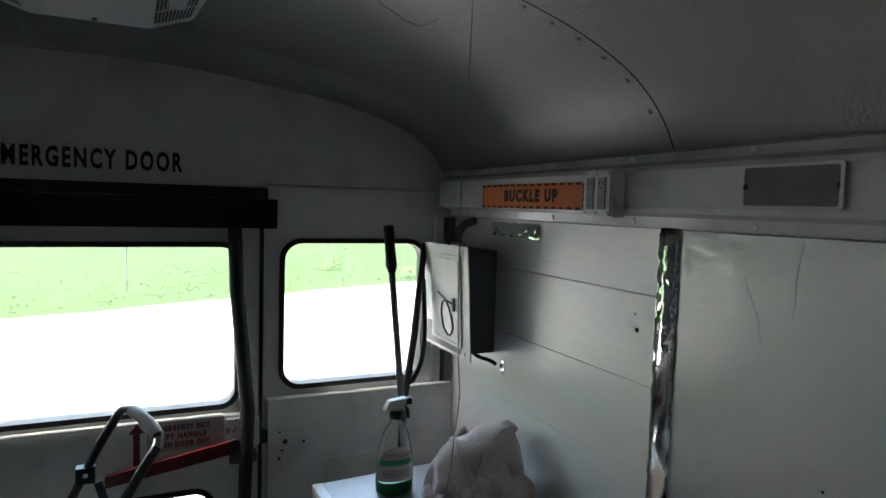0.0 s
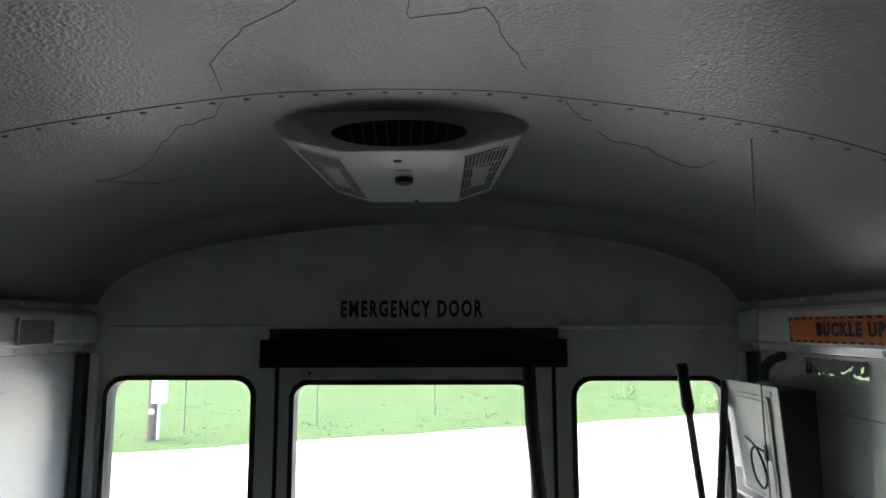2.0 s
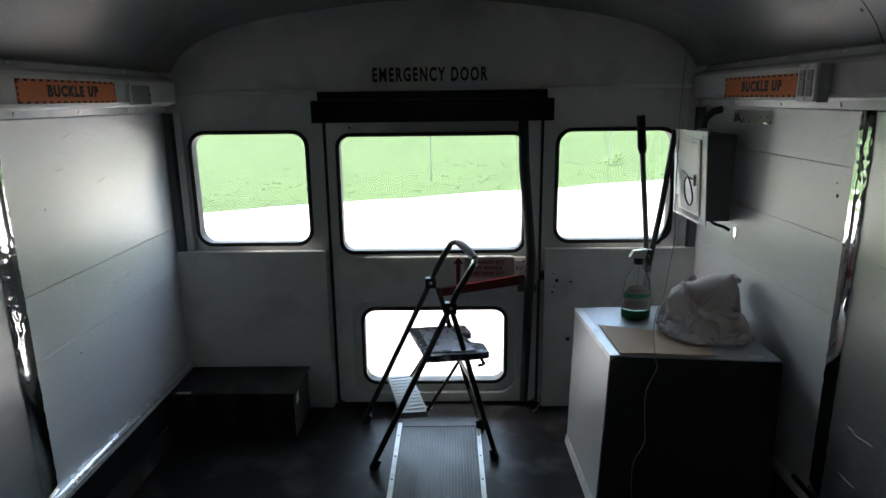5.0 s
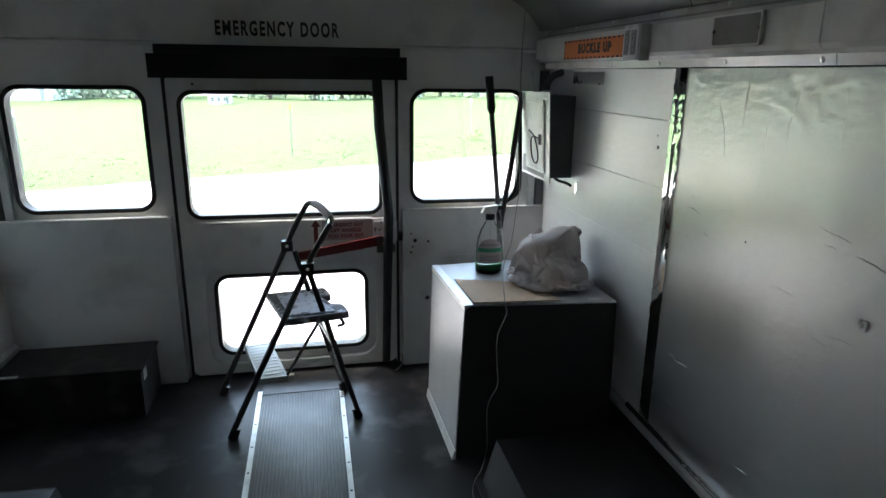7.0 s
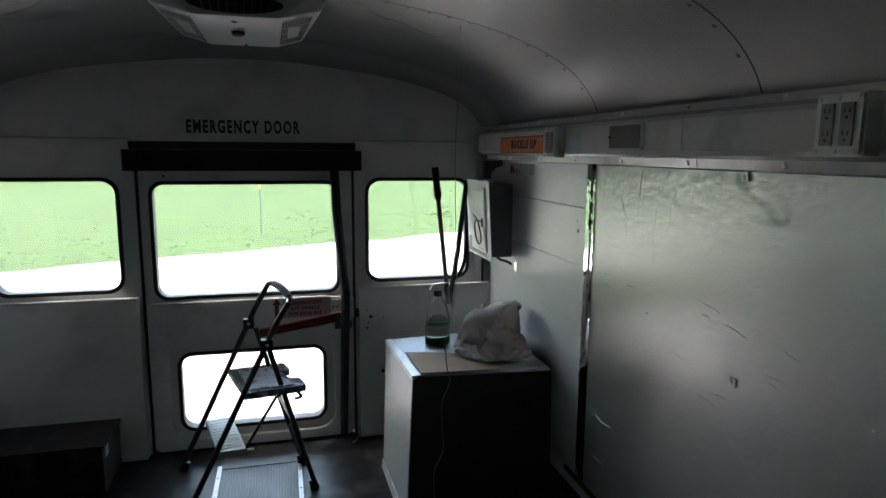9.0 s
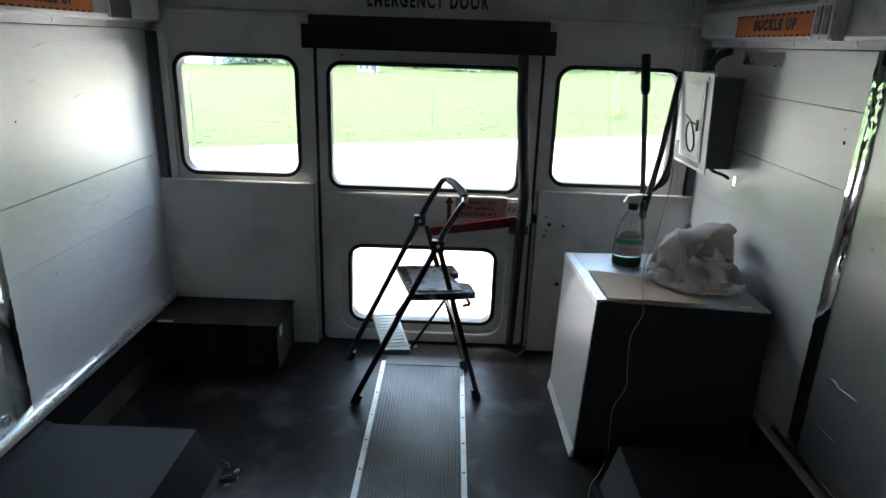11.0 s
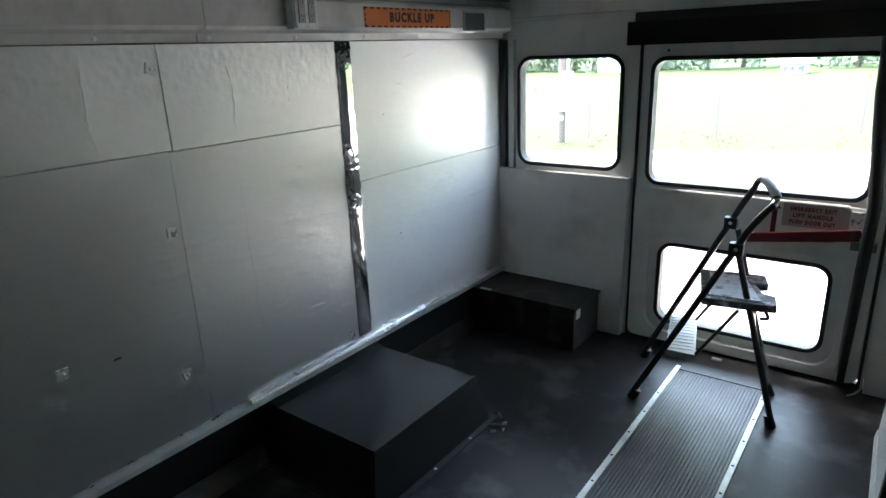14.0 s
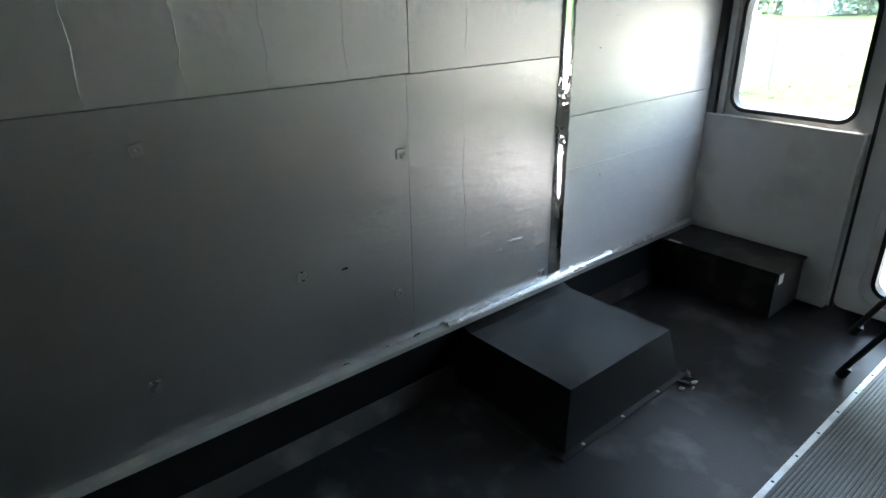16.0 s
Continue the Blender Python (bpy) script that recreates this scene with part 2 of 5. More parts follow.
def hexa(bm, p):
    """A block from eight corners: four below, anticlockwise, then the four above them."""
    v = [bm.verts.new(q) for q in p]
    for f in ((3, 2, 1, 0), (4, 5, 6, 7), (0, 1, 5, 4), (1, 2, 6, 5), (2, 3, 7, 6), (3, 0, 4, 7)):
        bm.faces.new([v[i] for i in f])
    return v


def box(bm, x0, x1, y0, y1, z0, z1):
    x0, x1, y0, y1, z0, z1 = min(x0, x1), max(x0, x1), min(y0, y1), max(y0, y1), min(z0, z1), max(z0, z1)
    return hexa(bm, [(x0, y0, z0), (x1, y0, z0), (x1, y1, z0), (x0, y1, z0), (x0, y0, z1), (x1, y0, z1), (x1, y1, z1), (x0, y1, z1)])


def bevel(bm, w, seg=2, angle=30):
    es = [e for e in bm.edges if len(e.link_faces) == 2 and e.calc_face_angle(0) > radians(angle)]
    bmesh.ops.bevel(bm, geom=es, offset=w, segments=seg, profile=0.5, affect="EDGES", clamp_overlap=True)
    return bm


def block(x0, x1, y0, y1, z0, z1, w=0.0, seg=2):
    bm = bmesh.new()
    box(bm, x0, x1, y0, y1, z0, z1)
    return bevel(bm, w, seg) if w else bm


def tube(bm, pts, r, seg=10):
    """A round bar along points; r is one radius or one a point."""
    pts = [Vector(p) for p in pts]
    rs = r if isinstance(r, (list, tuple)) else [r] * len(pts)
    up, rings = None, []
    for i, p in enumerate(pts):
        d = (pts[min(i + 1, len(pts) - 1)] - pts[max(i - 1, 0)]).normalized()
        up = d.orthogonal() if up is None else (up - d * up.dot(d))
        up.normalize()
        side = d.cross(up)
        rings.append([bm.verts.new(p + (up * math.cos(2 * math.pi * k / seg) + side * math.sin(2 * math.pi * k / seg)) * rs[i]) for k in range(seg)])
    for a, b in zip(rings, rings[1:]):
        for k in range(seg):
            bm.faces.new((a[k], a[(k + 1) % seg], b[(k + 1) % seg], b[k]))
    bm.faces.new(rings[0][::-1])
    bm.faces.new(rings[-1])
    return bm


def rod(pts, r, seg=10):
    return tube(bmesh.new(), pts, r, seg)


def curve(pts, n=8):
    """Points of a smooth line through the given ones."""
    p = [Vector(q) for q in pts]
    p = [2 * p[0] - p[1], *p, 2 * p[-1] - p[-2]]
    out = []
    for i in range(1, len(p) - 2):
        for k in range(n):
            t = k / n
            out.append(0.5 * (2 * p[i] + (p[i + 1] - p[i - 1]) * t + (2 * p[i - 1] - 5 * p[i] + 4 * p[i + 1] - p[i + 2]) * t * t + (3 * p[i] - p[i - 1] - 3 * p[i + 1] + p[i + 2]) * t ** 3))
    return out + [p[-2]]


def lathe(bm, at, prof, seg=24, sx=1.0, sy=1.0):
    """A turned form: rows of radius and height."""
    rings = [[bm.verts.new((at[0] + sx * r * math.cos(2 * math.pi * k / seg), at[1] + sy * r * math.sin(2 * math.pi * k / seg), at[2] + h)) for k in range(seg)] for r, h in prof]
    for a, b in zip(rings, rings[1:]):
        for k in range(seg):
            bm.faces.new((a[k], a[(k + 1) % seg], b[(k + 1) % seg], b[k]))
    bm.faces.new(rings[0][::-1])
    bm.faces.new(rings[-1])
    return bm


def rounded(x0, x1, z0, z1, r, n=7):
    """The outline of a rectangle with round corners."""
    out = []
    for cx, cz, a in ((x1 - r, z0 + r, -90), (x1 - r, z1 - r, 0), (x0 + r, z1 - r, 90), (x0 + r, z0 + r, 180)):
        out += [(cx + r * math.cos(radians(a + 90 * k / n)), cz + r * math.sin(radians(a + 90 * k / n))) for k in range(n + 1)]
    return out


def plate(outer, holes, y0, y1):
    """An upright sheet in x and z with holes through it, from y0 back to y1."""
    bm = bmesh.new()
    es = []
    for loop in (outer, *holes):
        vs = [bm.verts.new((x, y0, z)) for x, z in loop]
        es += [bm.edges.new((vs[i], vs[(i + 1) % len(vs)])) for i in range(len(vs))]
    bmesh.ops.triangle_fill(bm, use_beauty=True, edges=es)
    got = bmesh.ops.extrude_face_region(bm, geom=bm.faces[:])
    bmesh.ops.translate(bm, verts=[v for v in got["geom"] if isinstance(v, bmesh.types.BMVert)], vec=(0, y1 - y0, 0))
    return bm


def ring(inner, outer, y0, y1):
    """A frame between two outlines of as many points."""
    bm = bmesh.new()
    n = len(inner)
    a, b, c, d = [[bm.verts.new((x, y, z)) for x, z in loop] for loop, y in ((inner, y0), (outer, y0), (outer, y1), (inner, y1))]
    for i in range(n):
        j = (i + 1) % n
        for u, v in ((a, b), (b, c), (c, d), (d, a)):
            bm.faces.new((u[i], u[j], v[j], v[i]))
    return bm


def facing(at, right, up=(0, 0, 1)):
    """The pose of a flat thing whose x runs to its right and whose y runs up."""
    r, u = Vector(right).normalized(), Vector(up).normalized()
    m = Matrix((r, u, r.cross(u))).transposed().to_4x4()
    m.translation = at
    return m


def lettering(name, text, size, m, material, parent, width=None, bold=0.0, label=""):
    c = bpy.data.curves.new("letters", "FONT")
    c.body, c.size, c.align_x, c.align_y, c.offset, c.extrude, c.resolution_u = text, size, "CENTER", "CENTER", bold, 0.0004, 3
    c.space_character = 1.3
    tmp = bpy.data.objects.new("letters", c)
    me = bpy.data.meshes.new_from_object(tmp)
    bpy.data.objects.remove(tmp)
    bpy.data.curves.remove(c)
    xs = [v.co.x for v in me.vertices]
    s = width / (max(xs) - min(xs)) if width else 1.0
    me.transform(m @ Matrix.Diagonal((s, 1, 1, 1)))
    return part_mesh(name, me, material, parent, label)


def dome(bm, at, axis, r, h):
    """A low screw head."""
    a = Vector(axis).normalized()
    u = a.orthogonal().normalized()
    w = a.cross(u)
    p = Vector(at)
    base = [bm.verts.new(p + (u * math.cos(k * math.pi / 4) + w * math.sin(k * math.pi / 4)) * r) for k in range(8)]
    mid = [bm.verts.new(p + a * h * 0.8 + (u * math.cos(k * math.pi / 4) + w * math.sin(k * math.pi / 4)) * r * 0.6) for k in range(8)]
    top = bm.verts.new(p + a * h)
    for k in range(8):
        bm.faces.new((base[k], base[(k + 1) % 8], mid[(k + 1) % 8], mid[k]))
        bm.faces.new((mid[k], mid[(k + 1) % 8], top))


# ---- the vehicle's shell ----
FRONT = -5.5
HALF = [(0, 1.842), (0.2, 1.836), (0.35, 1.820), (0.5, 1.799), (0.65, 1.775), (0.78, 1.746), (0.9, 1.708), (1.0, 1.662), (1.07, 1.612), (1.12, 1.555), (1.15, 1.500)]
ARCH = [(p.x, p.z) for p in curve([(x, 0, z) for x, z in HALF], 4)]
ARCH = [(-x, z) for x, z in ARCH[:0:-1]] + ARCH


def ceiling_z(x):
    x = abs(x)
    for (a, za), (b, zb) in zip(HALF, HALF[1:]):
        if x <= b:
            return za + (zb - za) * (x - a) / (b - a)
    return 1.5


def arch_row(y, inset):
    return [(x * (1 - inset / 1.15), y, 1.45 + (z - 1.45) * (1 - inset / 0.39)) for x, z in ARCH]


def sweep(bm, rows):
    vs = [[bm.verts.new(p) for p in row] for row in rows]
    for a, b in zip(vs, vs[1:]):
        for k in range(len(a) - 1):
            bm.faces.new((a[k], a[k + 1], b[k + 1], b[k]))


COVE = 0.085
bm = bmesh.new()
cove_rows = [arch_row(-0.03 - COVE + COVE * math.sin(radians(a)), COVE * (1 - math.cos(radians(a)))) for a in range(90, -1, -10)]
sweep(bm, cove_rows + [arch_row(-1.03, 0)])
SEAMS = [-1.02, -1.745, -2.47, -3.2, -3.92]
for a, b in zip(SEAMS, SEAMS[1:] + [FRONT]):
    sweep(bm, [arch_row(a, 0.0005), arch_row(a, 0.0035), arch_row(a - 0.004, 0.0035), arch_row((a + b) / 2, 0.003), arch_row(b - 0.01, 0.001)])
setting("ceiling", bm, M["ceil"], "arched ceiling of pebbled white painted sheet metal, shade put in as grey", "ceiling", smooth=35)
for s in SEAMS:
    tagged(part("ceiling_seam", rod([(x, y, z) for x, y, z in arch_row(s + 0.003, 0.0015)], 0.0026, 6), M["crack"], smooth=60), "thin dark joint between two ceiling sheets", "seam", kind="structure")
bm = bmesh.new()
for s in SEAMS:
    for k in range(-17, 18):
        x = k * 0.064 + 0.01
        if abs(x) < 1.1:
            z = ceiling_z(x)
            slope = (ceiling_z(x + 0.01) - ceiling_z(x - 0.01)) / 0.02
            dome(bm, (x, s + 0.028, z), (slope, 0, -1), 0.0065, 0.003)
tagged(part("ceiling_screws", bm, M["darkgrey"]), "rows of small dull screws along the ceiling seams", "screws", kind="stuff")

# roof above the ceiling, a thick shell
bm = bmesh.new()
sweep(bm, [[(x * 1.06, y, z + 0.06) for x, y, z in arch_row(yy, 0)] for yy in (0.09, FRONT)])
sweep(bm, [[(x * 1.06, 0.09, z + 0.06) for x, y, z in arch_row(0, 0)], [(x * 0.93, 0.09, z - 0.05) for x, y, z in arch_row(0, 0)]])
setting("roof", bm, M["paint"], "outer roof skin of the bus, painted metal", "roof", smooth=40)

# rear wall with two windows and the doorway
LEFT_WIN, RIGHT_WIN = (-1.022, -0.540, 0.772, 1.242), (0.527, 1.008, 0.772, 1.238)
bm = plate([(-1.2, -0.12), (1.2, -0.12), (1.2, 1.6), (0.9, 1.86), (-0.9, 1.86), (-1.2, 1.6)],
           [rounded(*LEFT_WIN, 0.055), rounded(*RIGHT_WIN, 0.055), [(-0.462, -0.05), (0.462, -0.05), (0.462, 1.305), (-0.462, 1.305)]], 0.0, 0.05)
wall_rear = setting("wall_rear", bm, M["paint"], "white painted metal rear wall with two windows and a doorway", "wall")
for side, x0, x1 in ((-1, -1.125, -0.476), (1, 0.476, 1.125)):
    bm = bevel(block(x0, x1, -0.040, 0.002, 0.0, 0.737), 0.003)
    part("lower_panel", bm, M["paint"], wall_rear, smooth=40)
    part("sill_lip", rod([(x0 + 0.01, -0.034, 0.737), (x1 - 0.01, -0.034, 0.737)], 0.0075, 10), M["paint"], wall_rear, smooth=60)
    bm = block(side * 1.05, side * 1.078, -0.022, 0.002, 0.737, 1.33, 0.004)
    part("corner_channel", bm, M["paint"], wall_rear)
    bm = block(side * 1.088, side * 1.118, -0.035, 0.002, 0.24, 1.33, 0.006)
    part("corner_post", bm, M["darkgrey"], wall_rear)
# bulkhead above the windows
inner = arch_row(-0.03, COVE)
bm = bmesh.new()
loop = [(x, z) for x, y, z in inner if z > 1.49] + [(1.14, 1.49), (1.14, 1.412), (-1.14, 1.412), (-1.14, 1.49)]
vs = [bm.verts.new((x, -0.03, z)) for x, z in loop]
es = [bm.edges.new((vs[i], vs[(i + 1) % len(vs)])) for i in range(len(vs))]
bmesh.ops.triangle_fill(bm, use_beauty=True, edges=es)
got = bmesh.ops.extrude_face_region(bm, geom=bm.faces[:])
bmesh.ops.translate(bm, verts=[v for v in got["geom"] if isinstance(v, bmesh.types.BMVert)], vec=(0, 0.0295, 0))
bevel(bm, 0.003, 2, 60)
bulkhead = setting("wall_rear_bulkhead", bm, M["paint"], "white painted arched bulkhead over the rear windows", "wall", smooth=40)
for x0, x1 in ((-1.135, -0.465), (0.465, 1.135)):
    part("bulkhead_lip", rod([(x0, -0.030, 1.413), (x1, -0.030, 1.413)], 0.009, 10), M["paint"], bulkhead, smooth=60)
lettering("lettering", "EMERGENCY DOOR", 0.074, facing((-0.011, -0.031, 1.470), (1, 0, 0)), M["ink"], bulkhead, 0.468, 0.0026, "black EMERGENCY DOOR lettering")

# side walls
for s, nm in ((-1, "left"), (1, "right")):
    setting("wall_" + nm, block(s * 1.155, s * 1.22, FRONT, 0.05, -0.12, 1.56), M["paint"], "painted metal side wall behind the insulation", "wall")
    kick = setting("kick_panel_" + nm, block(s * 1.122, s * 1.156, FRONT, -0.014, 0.0, 0.214), M["blackpaint"], "black painted lower side wall above the floor", "wall")
    bm = bmesh.new()
    xs = [s * 1.121, s * 1.085]
    hexa(bm, [(xs[0], FRONT, 0.001), (xs[1], FRONT, 0.001), (xs[1], -0.015, 0.001), (xs[0], -0.015, 0.001), (xs[0], FRONT, 0.062), (xs[0] - s * 0.004, FRONT, 0.062), (xs[0] - s * 0.004, -0.015, 0.062), (xs[0], -0.015, 0.062)])
    part("cove_moulding", bm, M["covebase"], kick, "dusty dark cove moulding")
    bm = block(s * 1.092, s * 1.15, FRONT, -0.014, 0.215, 0.232, 0.004)
    setting("ledge_" + nm, bm, M["ledge"], "narrow dull metal ledge under the foil insulation", "trim", smooth=40)
# unseen glazed opening added to the front wall, sized for the light it admits
FRONT_OPENING = (-0.20, 0.20, 1.20, 1.39)
bm = plate([(-1.22, -0.12), (1.22, -0.12), (1.22, 1.95), (-1.22, 1.95)], [rounded(*FRONT_OPENING, 0.06)], FRONT, FRONT - 0.05)
wall_front = setting("wall_front", bm, M["paint"], "unseen plain wall closing the front, with a glazed opening added for light", "wall")
bm = plate(rounded(*FRONT_OPENING, 0.06), [], FRONT - 0.024, FRONT - 0.028)
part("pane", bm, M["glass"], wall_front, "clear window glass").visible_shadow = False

# side header beams
BEAM = [(1.150, 1.503), (1.108, 1.492), (1.100, 1.474), (1.062, 1.462), (1.052, 1.452), (1.052, 1.378), (1.062, 1.368), (1.096, 1.360), (1.100, 1.338), (1.150, 1.336)]
for s, nm in ((-1, "left"), (1, "right")):
    beam = None
    for y0, y1 in ((-0.032, -1.603), (-1.606, -3.4), (-3.403, FRONT)):
        bm = bmesh.new()
        a = [bm.verts.new((s * x, y0, z)) for x, z in BEAM]
        b = [bm.verts.new((s * x, y1, z)) for x, z in BEAM]
        for k in range(len(BEAM)):
            j = (k + 1) % len(BEAM)
            bm.faces.new((a[k], a[j], b[j], b[k]))
        bm.faces.new(a), bm.faces.new(b[::-1])
        if beam is None:
            beam = setting("beam_" + nm, bm, M["beam"], "white painted metal header beam along the side wall", "beam", smooth=25)
        else:
            part("beam_section", bm, M["beam"], beam, smooth=25)
    for k in range(11):
        y = -0.33 - k * 0.305
        for x, z, ax in ((1.103, 1.484, (-s, 0, 0.2)), (1.098, 1.349, (-s, 0, -0.2))):
            bm = bmesh.new()
            dome(bm, (s * x, y - (0.02 if z < 1.4 else 0), z), ax, 0.007, 0.004)
            part("screw", bm, M["zinc"], beam)

# floor
floor = setting("floor", block(-1.156, 1.156, FRONT, 0.045, -0.1, 0.0), M["floor"], "black rubber floor, scuffed and dusty", "floor")
bm = bmesh.new()
n_rib = 27
w = 0.318 / n_rib
prof = []
for k in range(n_rib):
    x = -0.149 + k * w
    prof += [(x, 0.002), (x + 0.25 * w, 0.002), (x + 0.38 * w, 0.0048), (x + 0.87 * w, 0.0048)]
prof += [(0.169, 0.002)]
rows = [[bm.verts.new((x, y, z)) for x, z in prof] for y in (-0.225, FRONT)]
for k in range(len(prof) - 1):
    bm.faces.new((rows[0][k], rows[0][k + 1], rows[1][k + 1], rows[1][k]))
part("aisle_runner", bm, M["aisle"], floor, "dark ribbed rubber aisle runner")
part("threshold", block(-0.15, 0.17, -0.222, -0.02, 0.0005, 0.006, 0.002), M["aisle"], floor, "smooth worn rubber at the door")
for x in (-0.158, 0.179):
    strip = part("aisle_trim", block(x - 0.009, x + 0.009, FRONT, -0.225 + (0.03 if x < 0 else -0.02), 0.0005, 0.007, 0.003), M["alu"], floor, "scuffed aluminium aisle trim strip")
    for k in range(24):
        bm = bmesh.new()
        dome(bm, (x, -0.30 - k * 0.155, 0.007), (0, 0, 1), 0.0048, 0.002)
        part("screw", bm, M["blackpl"], strip)


# ---- windows and the emergency door ----
def window(name, rect, label, parent=None, r=0.055):
    x0, x1, z0, z1 = rect
    seal = ring(rounded(x0 + 0.002, x1 - 0.002, z0 + 0.002, z1 - 0.002, r), rounded(x0 - 0.014, x1 + 0.014, z0 - 0.014, z1 + 0.014, r + 0.014), -0.008, 0.046)
    bevel(seal, 0.004, 2, 50)
    if parent is None:
        ob = setting(name, seal, M["rubber"], label, "window", smooth=40)
    else:
        ob = part("window_seal", seal, M["rubber"], parent, "black rubber window seal", smooth=40)
    bm = plate(rounded(x0 + 0.001, x1 - 0.001, z0 + 0.001, z1 - 0.001, r), [], 0.022, 0.026)
    pane = part("pane", bm, M["glass"], ob, "clear window glass")
    pane.visible_shadow = False
    return ob


window("window_1", LEFT_WIN, "rear window in a black rubber seal")
window("window_2", RIGHT_WIN, "rear window in a black rubber seal, brooms before it")
UP_WIN, LOW_WIN = (-0.400, 0.380, 0.731, 1.226), (-0.324, 0.308, 0.113, 0.458)
bm = plate(rounded(-0.452, 0.452, 0.012, 1.298, 0.03, 4), [rounded(*UP_WIN, 0.045), rounded(*LOW_WIN, 0.05)], 0.0, 0.045)
door = setting("door_1", bm, M["paint"], "closed white painted rear emergency door with two windows", "door")
bm = plate(rounded(-0.446, 0.446, 0.018, 0.702, 0.03, 4), [rounded(-0.372, 0.356, 0.062, 0.506, 0.075)], -0.024, 0.001)
bevel(bm, 0.006, 2, 50)
part("door_skin", bm, M["paint"], door, smooth=40)
part("sill_lip", rod([(-0.43, -0.018, 0.702), (0.34, -0.018, 0.702)], 0.0075, 10), M["paint"], door, smooth=60)
window("", UP_WIN, "", door, 0.045)
window("", LOW_WIN, "", door, 0.05)
for x in (-0.457, 0.457):
    part("door_gasket", block(x - 0.006, x + 0.006, -0.006, 0.05, 0.0, 1.30, 0.002), M["rubber"], door)
part("door_gasket", block(-0.45, 0.45, 0.004, 0.05, 0.0, 0.0115), M["rubber"], door)
# lock rod and its guard, dark, leaning a little towards the foot
bm = rod([(0.372, -0.035, 1.285), (0.378, -0.045, 1.10), (0.412, -0.05, 0.72), (0.405, -0.05, 0.45), (0.395, -0.04, 0.03)], [0.021, 0.022, 0.022, 0.02, 0.018], 12)
part("lock_rod", bm, M["rubber"], door, "black sleeved lock rod", smooth=50)
part("rod_bracket", block(0.35, 0.45, -0.034, 0.0, 0.60, 0.69, 0.004), M["zinc"], door, "zinc lock bracket")
part("rod_guide", block(0.36, 0.44, -0.055, 0.0, 0.555, 0.585, 0.006), M["darkgrey"], door)
part("latch", block(0.452, 0.488, -0.032, 0.0, 0.60, 0.635, 0.005), M["blackpl"], door)
# red handle
bm = bmesh.new()
hexa(bm, [(0.02, -0.056, 0.535), (0.385, -0.056, 0.590), (0.385, -0.038, 0.590), (0.02, -0.038, 0.535), (0.02, -0.056, 0.570), (0.385, -0.056, 0.632), (0.385, -0.038, 0.632), (0.02, -0.038, 0.570)])
bevel(bm, 0.006)
handle = part("door_handle", bm, M["red"], door, "red lift handle", smooth=40)
part("handle_pivot", rod([(0.372, -0.056, 0.612), (0.372, 0.0, 0.612)], 0.02, 14), M["darkgrey"], handle, smooth=40)
bm = bmesh.new()
hexa(bm, [(0.165, -0.029, 0.553), (0.305, -0.029, 0.566), (0.305, -0.0235, 0.566), (0.165, -0.0235, 0.553), (0.165, -0.029, 0.562), (0.305, -0.029, 0.578), (0.305, -0.0235, 0.578), (0.165, -0.0235, 0.562)])
part("label_plate", bm, M["sticker"], door)
bm = block(0.128, 0.345, -0.0258, -0.0242, 0.612, 0.700)
sticker = part("instruction_sticker", bm, M["sticker"], door, "white sticker with red instructions")
for k, (t, wd) in enumerate((("EMERGENCY EXIT", 0.150), ("LIFT HANDLE", 0.130), ("PUSH DOOR OUT", 0.150))):
    lettering("lettering", t, 0.021, facing((0.228, -0.0265, 0.680 - k * 0.025), (1, 0, 0)), M["red"], sticker, wd, 0.0013)
bm = bmesh.new()
box(bm, 0.092, 0.110, -0.0258, -0.0242, 0.575, 0.675)
v = [bm.verts.new(p) for p in ((0.08, -0.0258, 0.675), (0.122, -0.0258, 0.675), (0.101, -0.0258, 0.705), (0.08, -0.0242, 0.675), (0.122, -0.0242, 0.675), (0.101, -0.0242, 0.705))]
for f in ((0, 1, 2), (5, 4, 3), (0, 3, 4, 1), (1, 4, 5, 2), (2, 5, 3, 0)):
    bm.faces.new([v[i] for i in f])
part("arrow_sticker", bm, M["red"], door, "red arrow sticker pointing up")
# black header box over the door
hd = thing("door_header", (0, 0, 1.285), "black metal header box over the rear emergency door", "header box")
part("cover", block(-0.488, 0.488, -0.095, -0.002, 1.286, 1.374, 0.006), M["blackpaint"], hd, smooth=40)
part("hinge_rail", block(-0.462, 0.462, -0.085, -0.002, 1.3745, 1.408, 0.008), M["rubber"], hd, smooth=40)
# bolts and holes in the wall beside the door
for x, z, r in ((0.530, 0.600, 0.009), (0.590, 0.594, 0.006), (0.512, 0.546, 0.006), (0.520, 0.572, 0.005), (0.512, 0.632, 0.004), (0.586, 0.328, 0.011), (-0.35, 1.262, 0.006)):
    bm = bmesh.new()
    dome(bm, (x, -0.0398 if z < 0.73 else 0.0005, z), (0, -1, 0), r, 0.003)
    part("bolt", bm, M["blackpl"], wall_rear if z < 0.73 else door)
# faint raised access panel
bm = ring(rounded(0.66, 0.96, 0.30, 0.52, 0.02), rounded(0.653, 0.967, 0.293, 0.527, 0.025), -0.0425, -0.039)
part("access_panel_rim", bm, M["paint"], wall_rear)


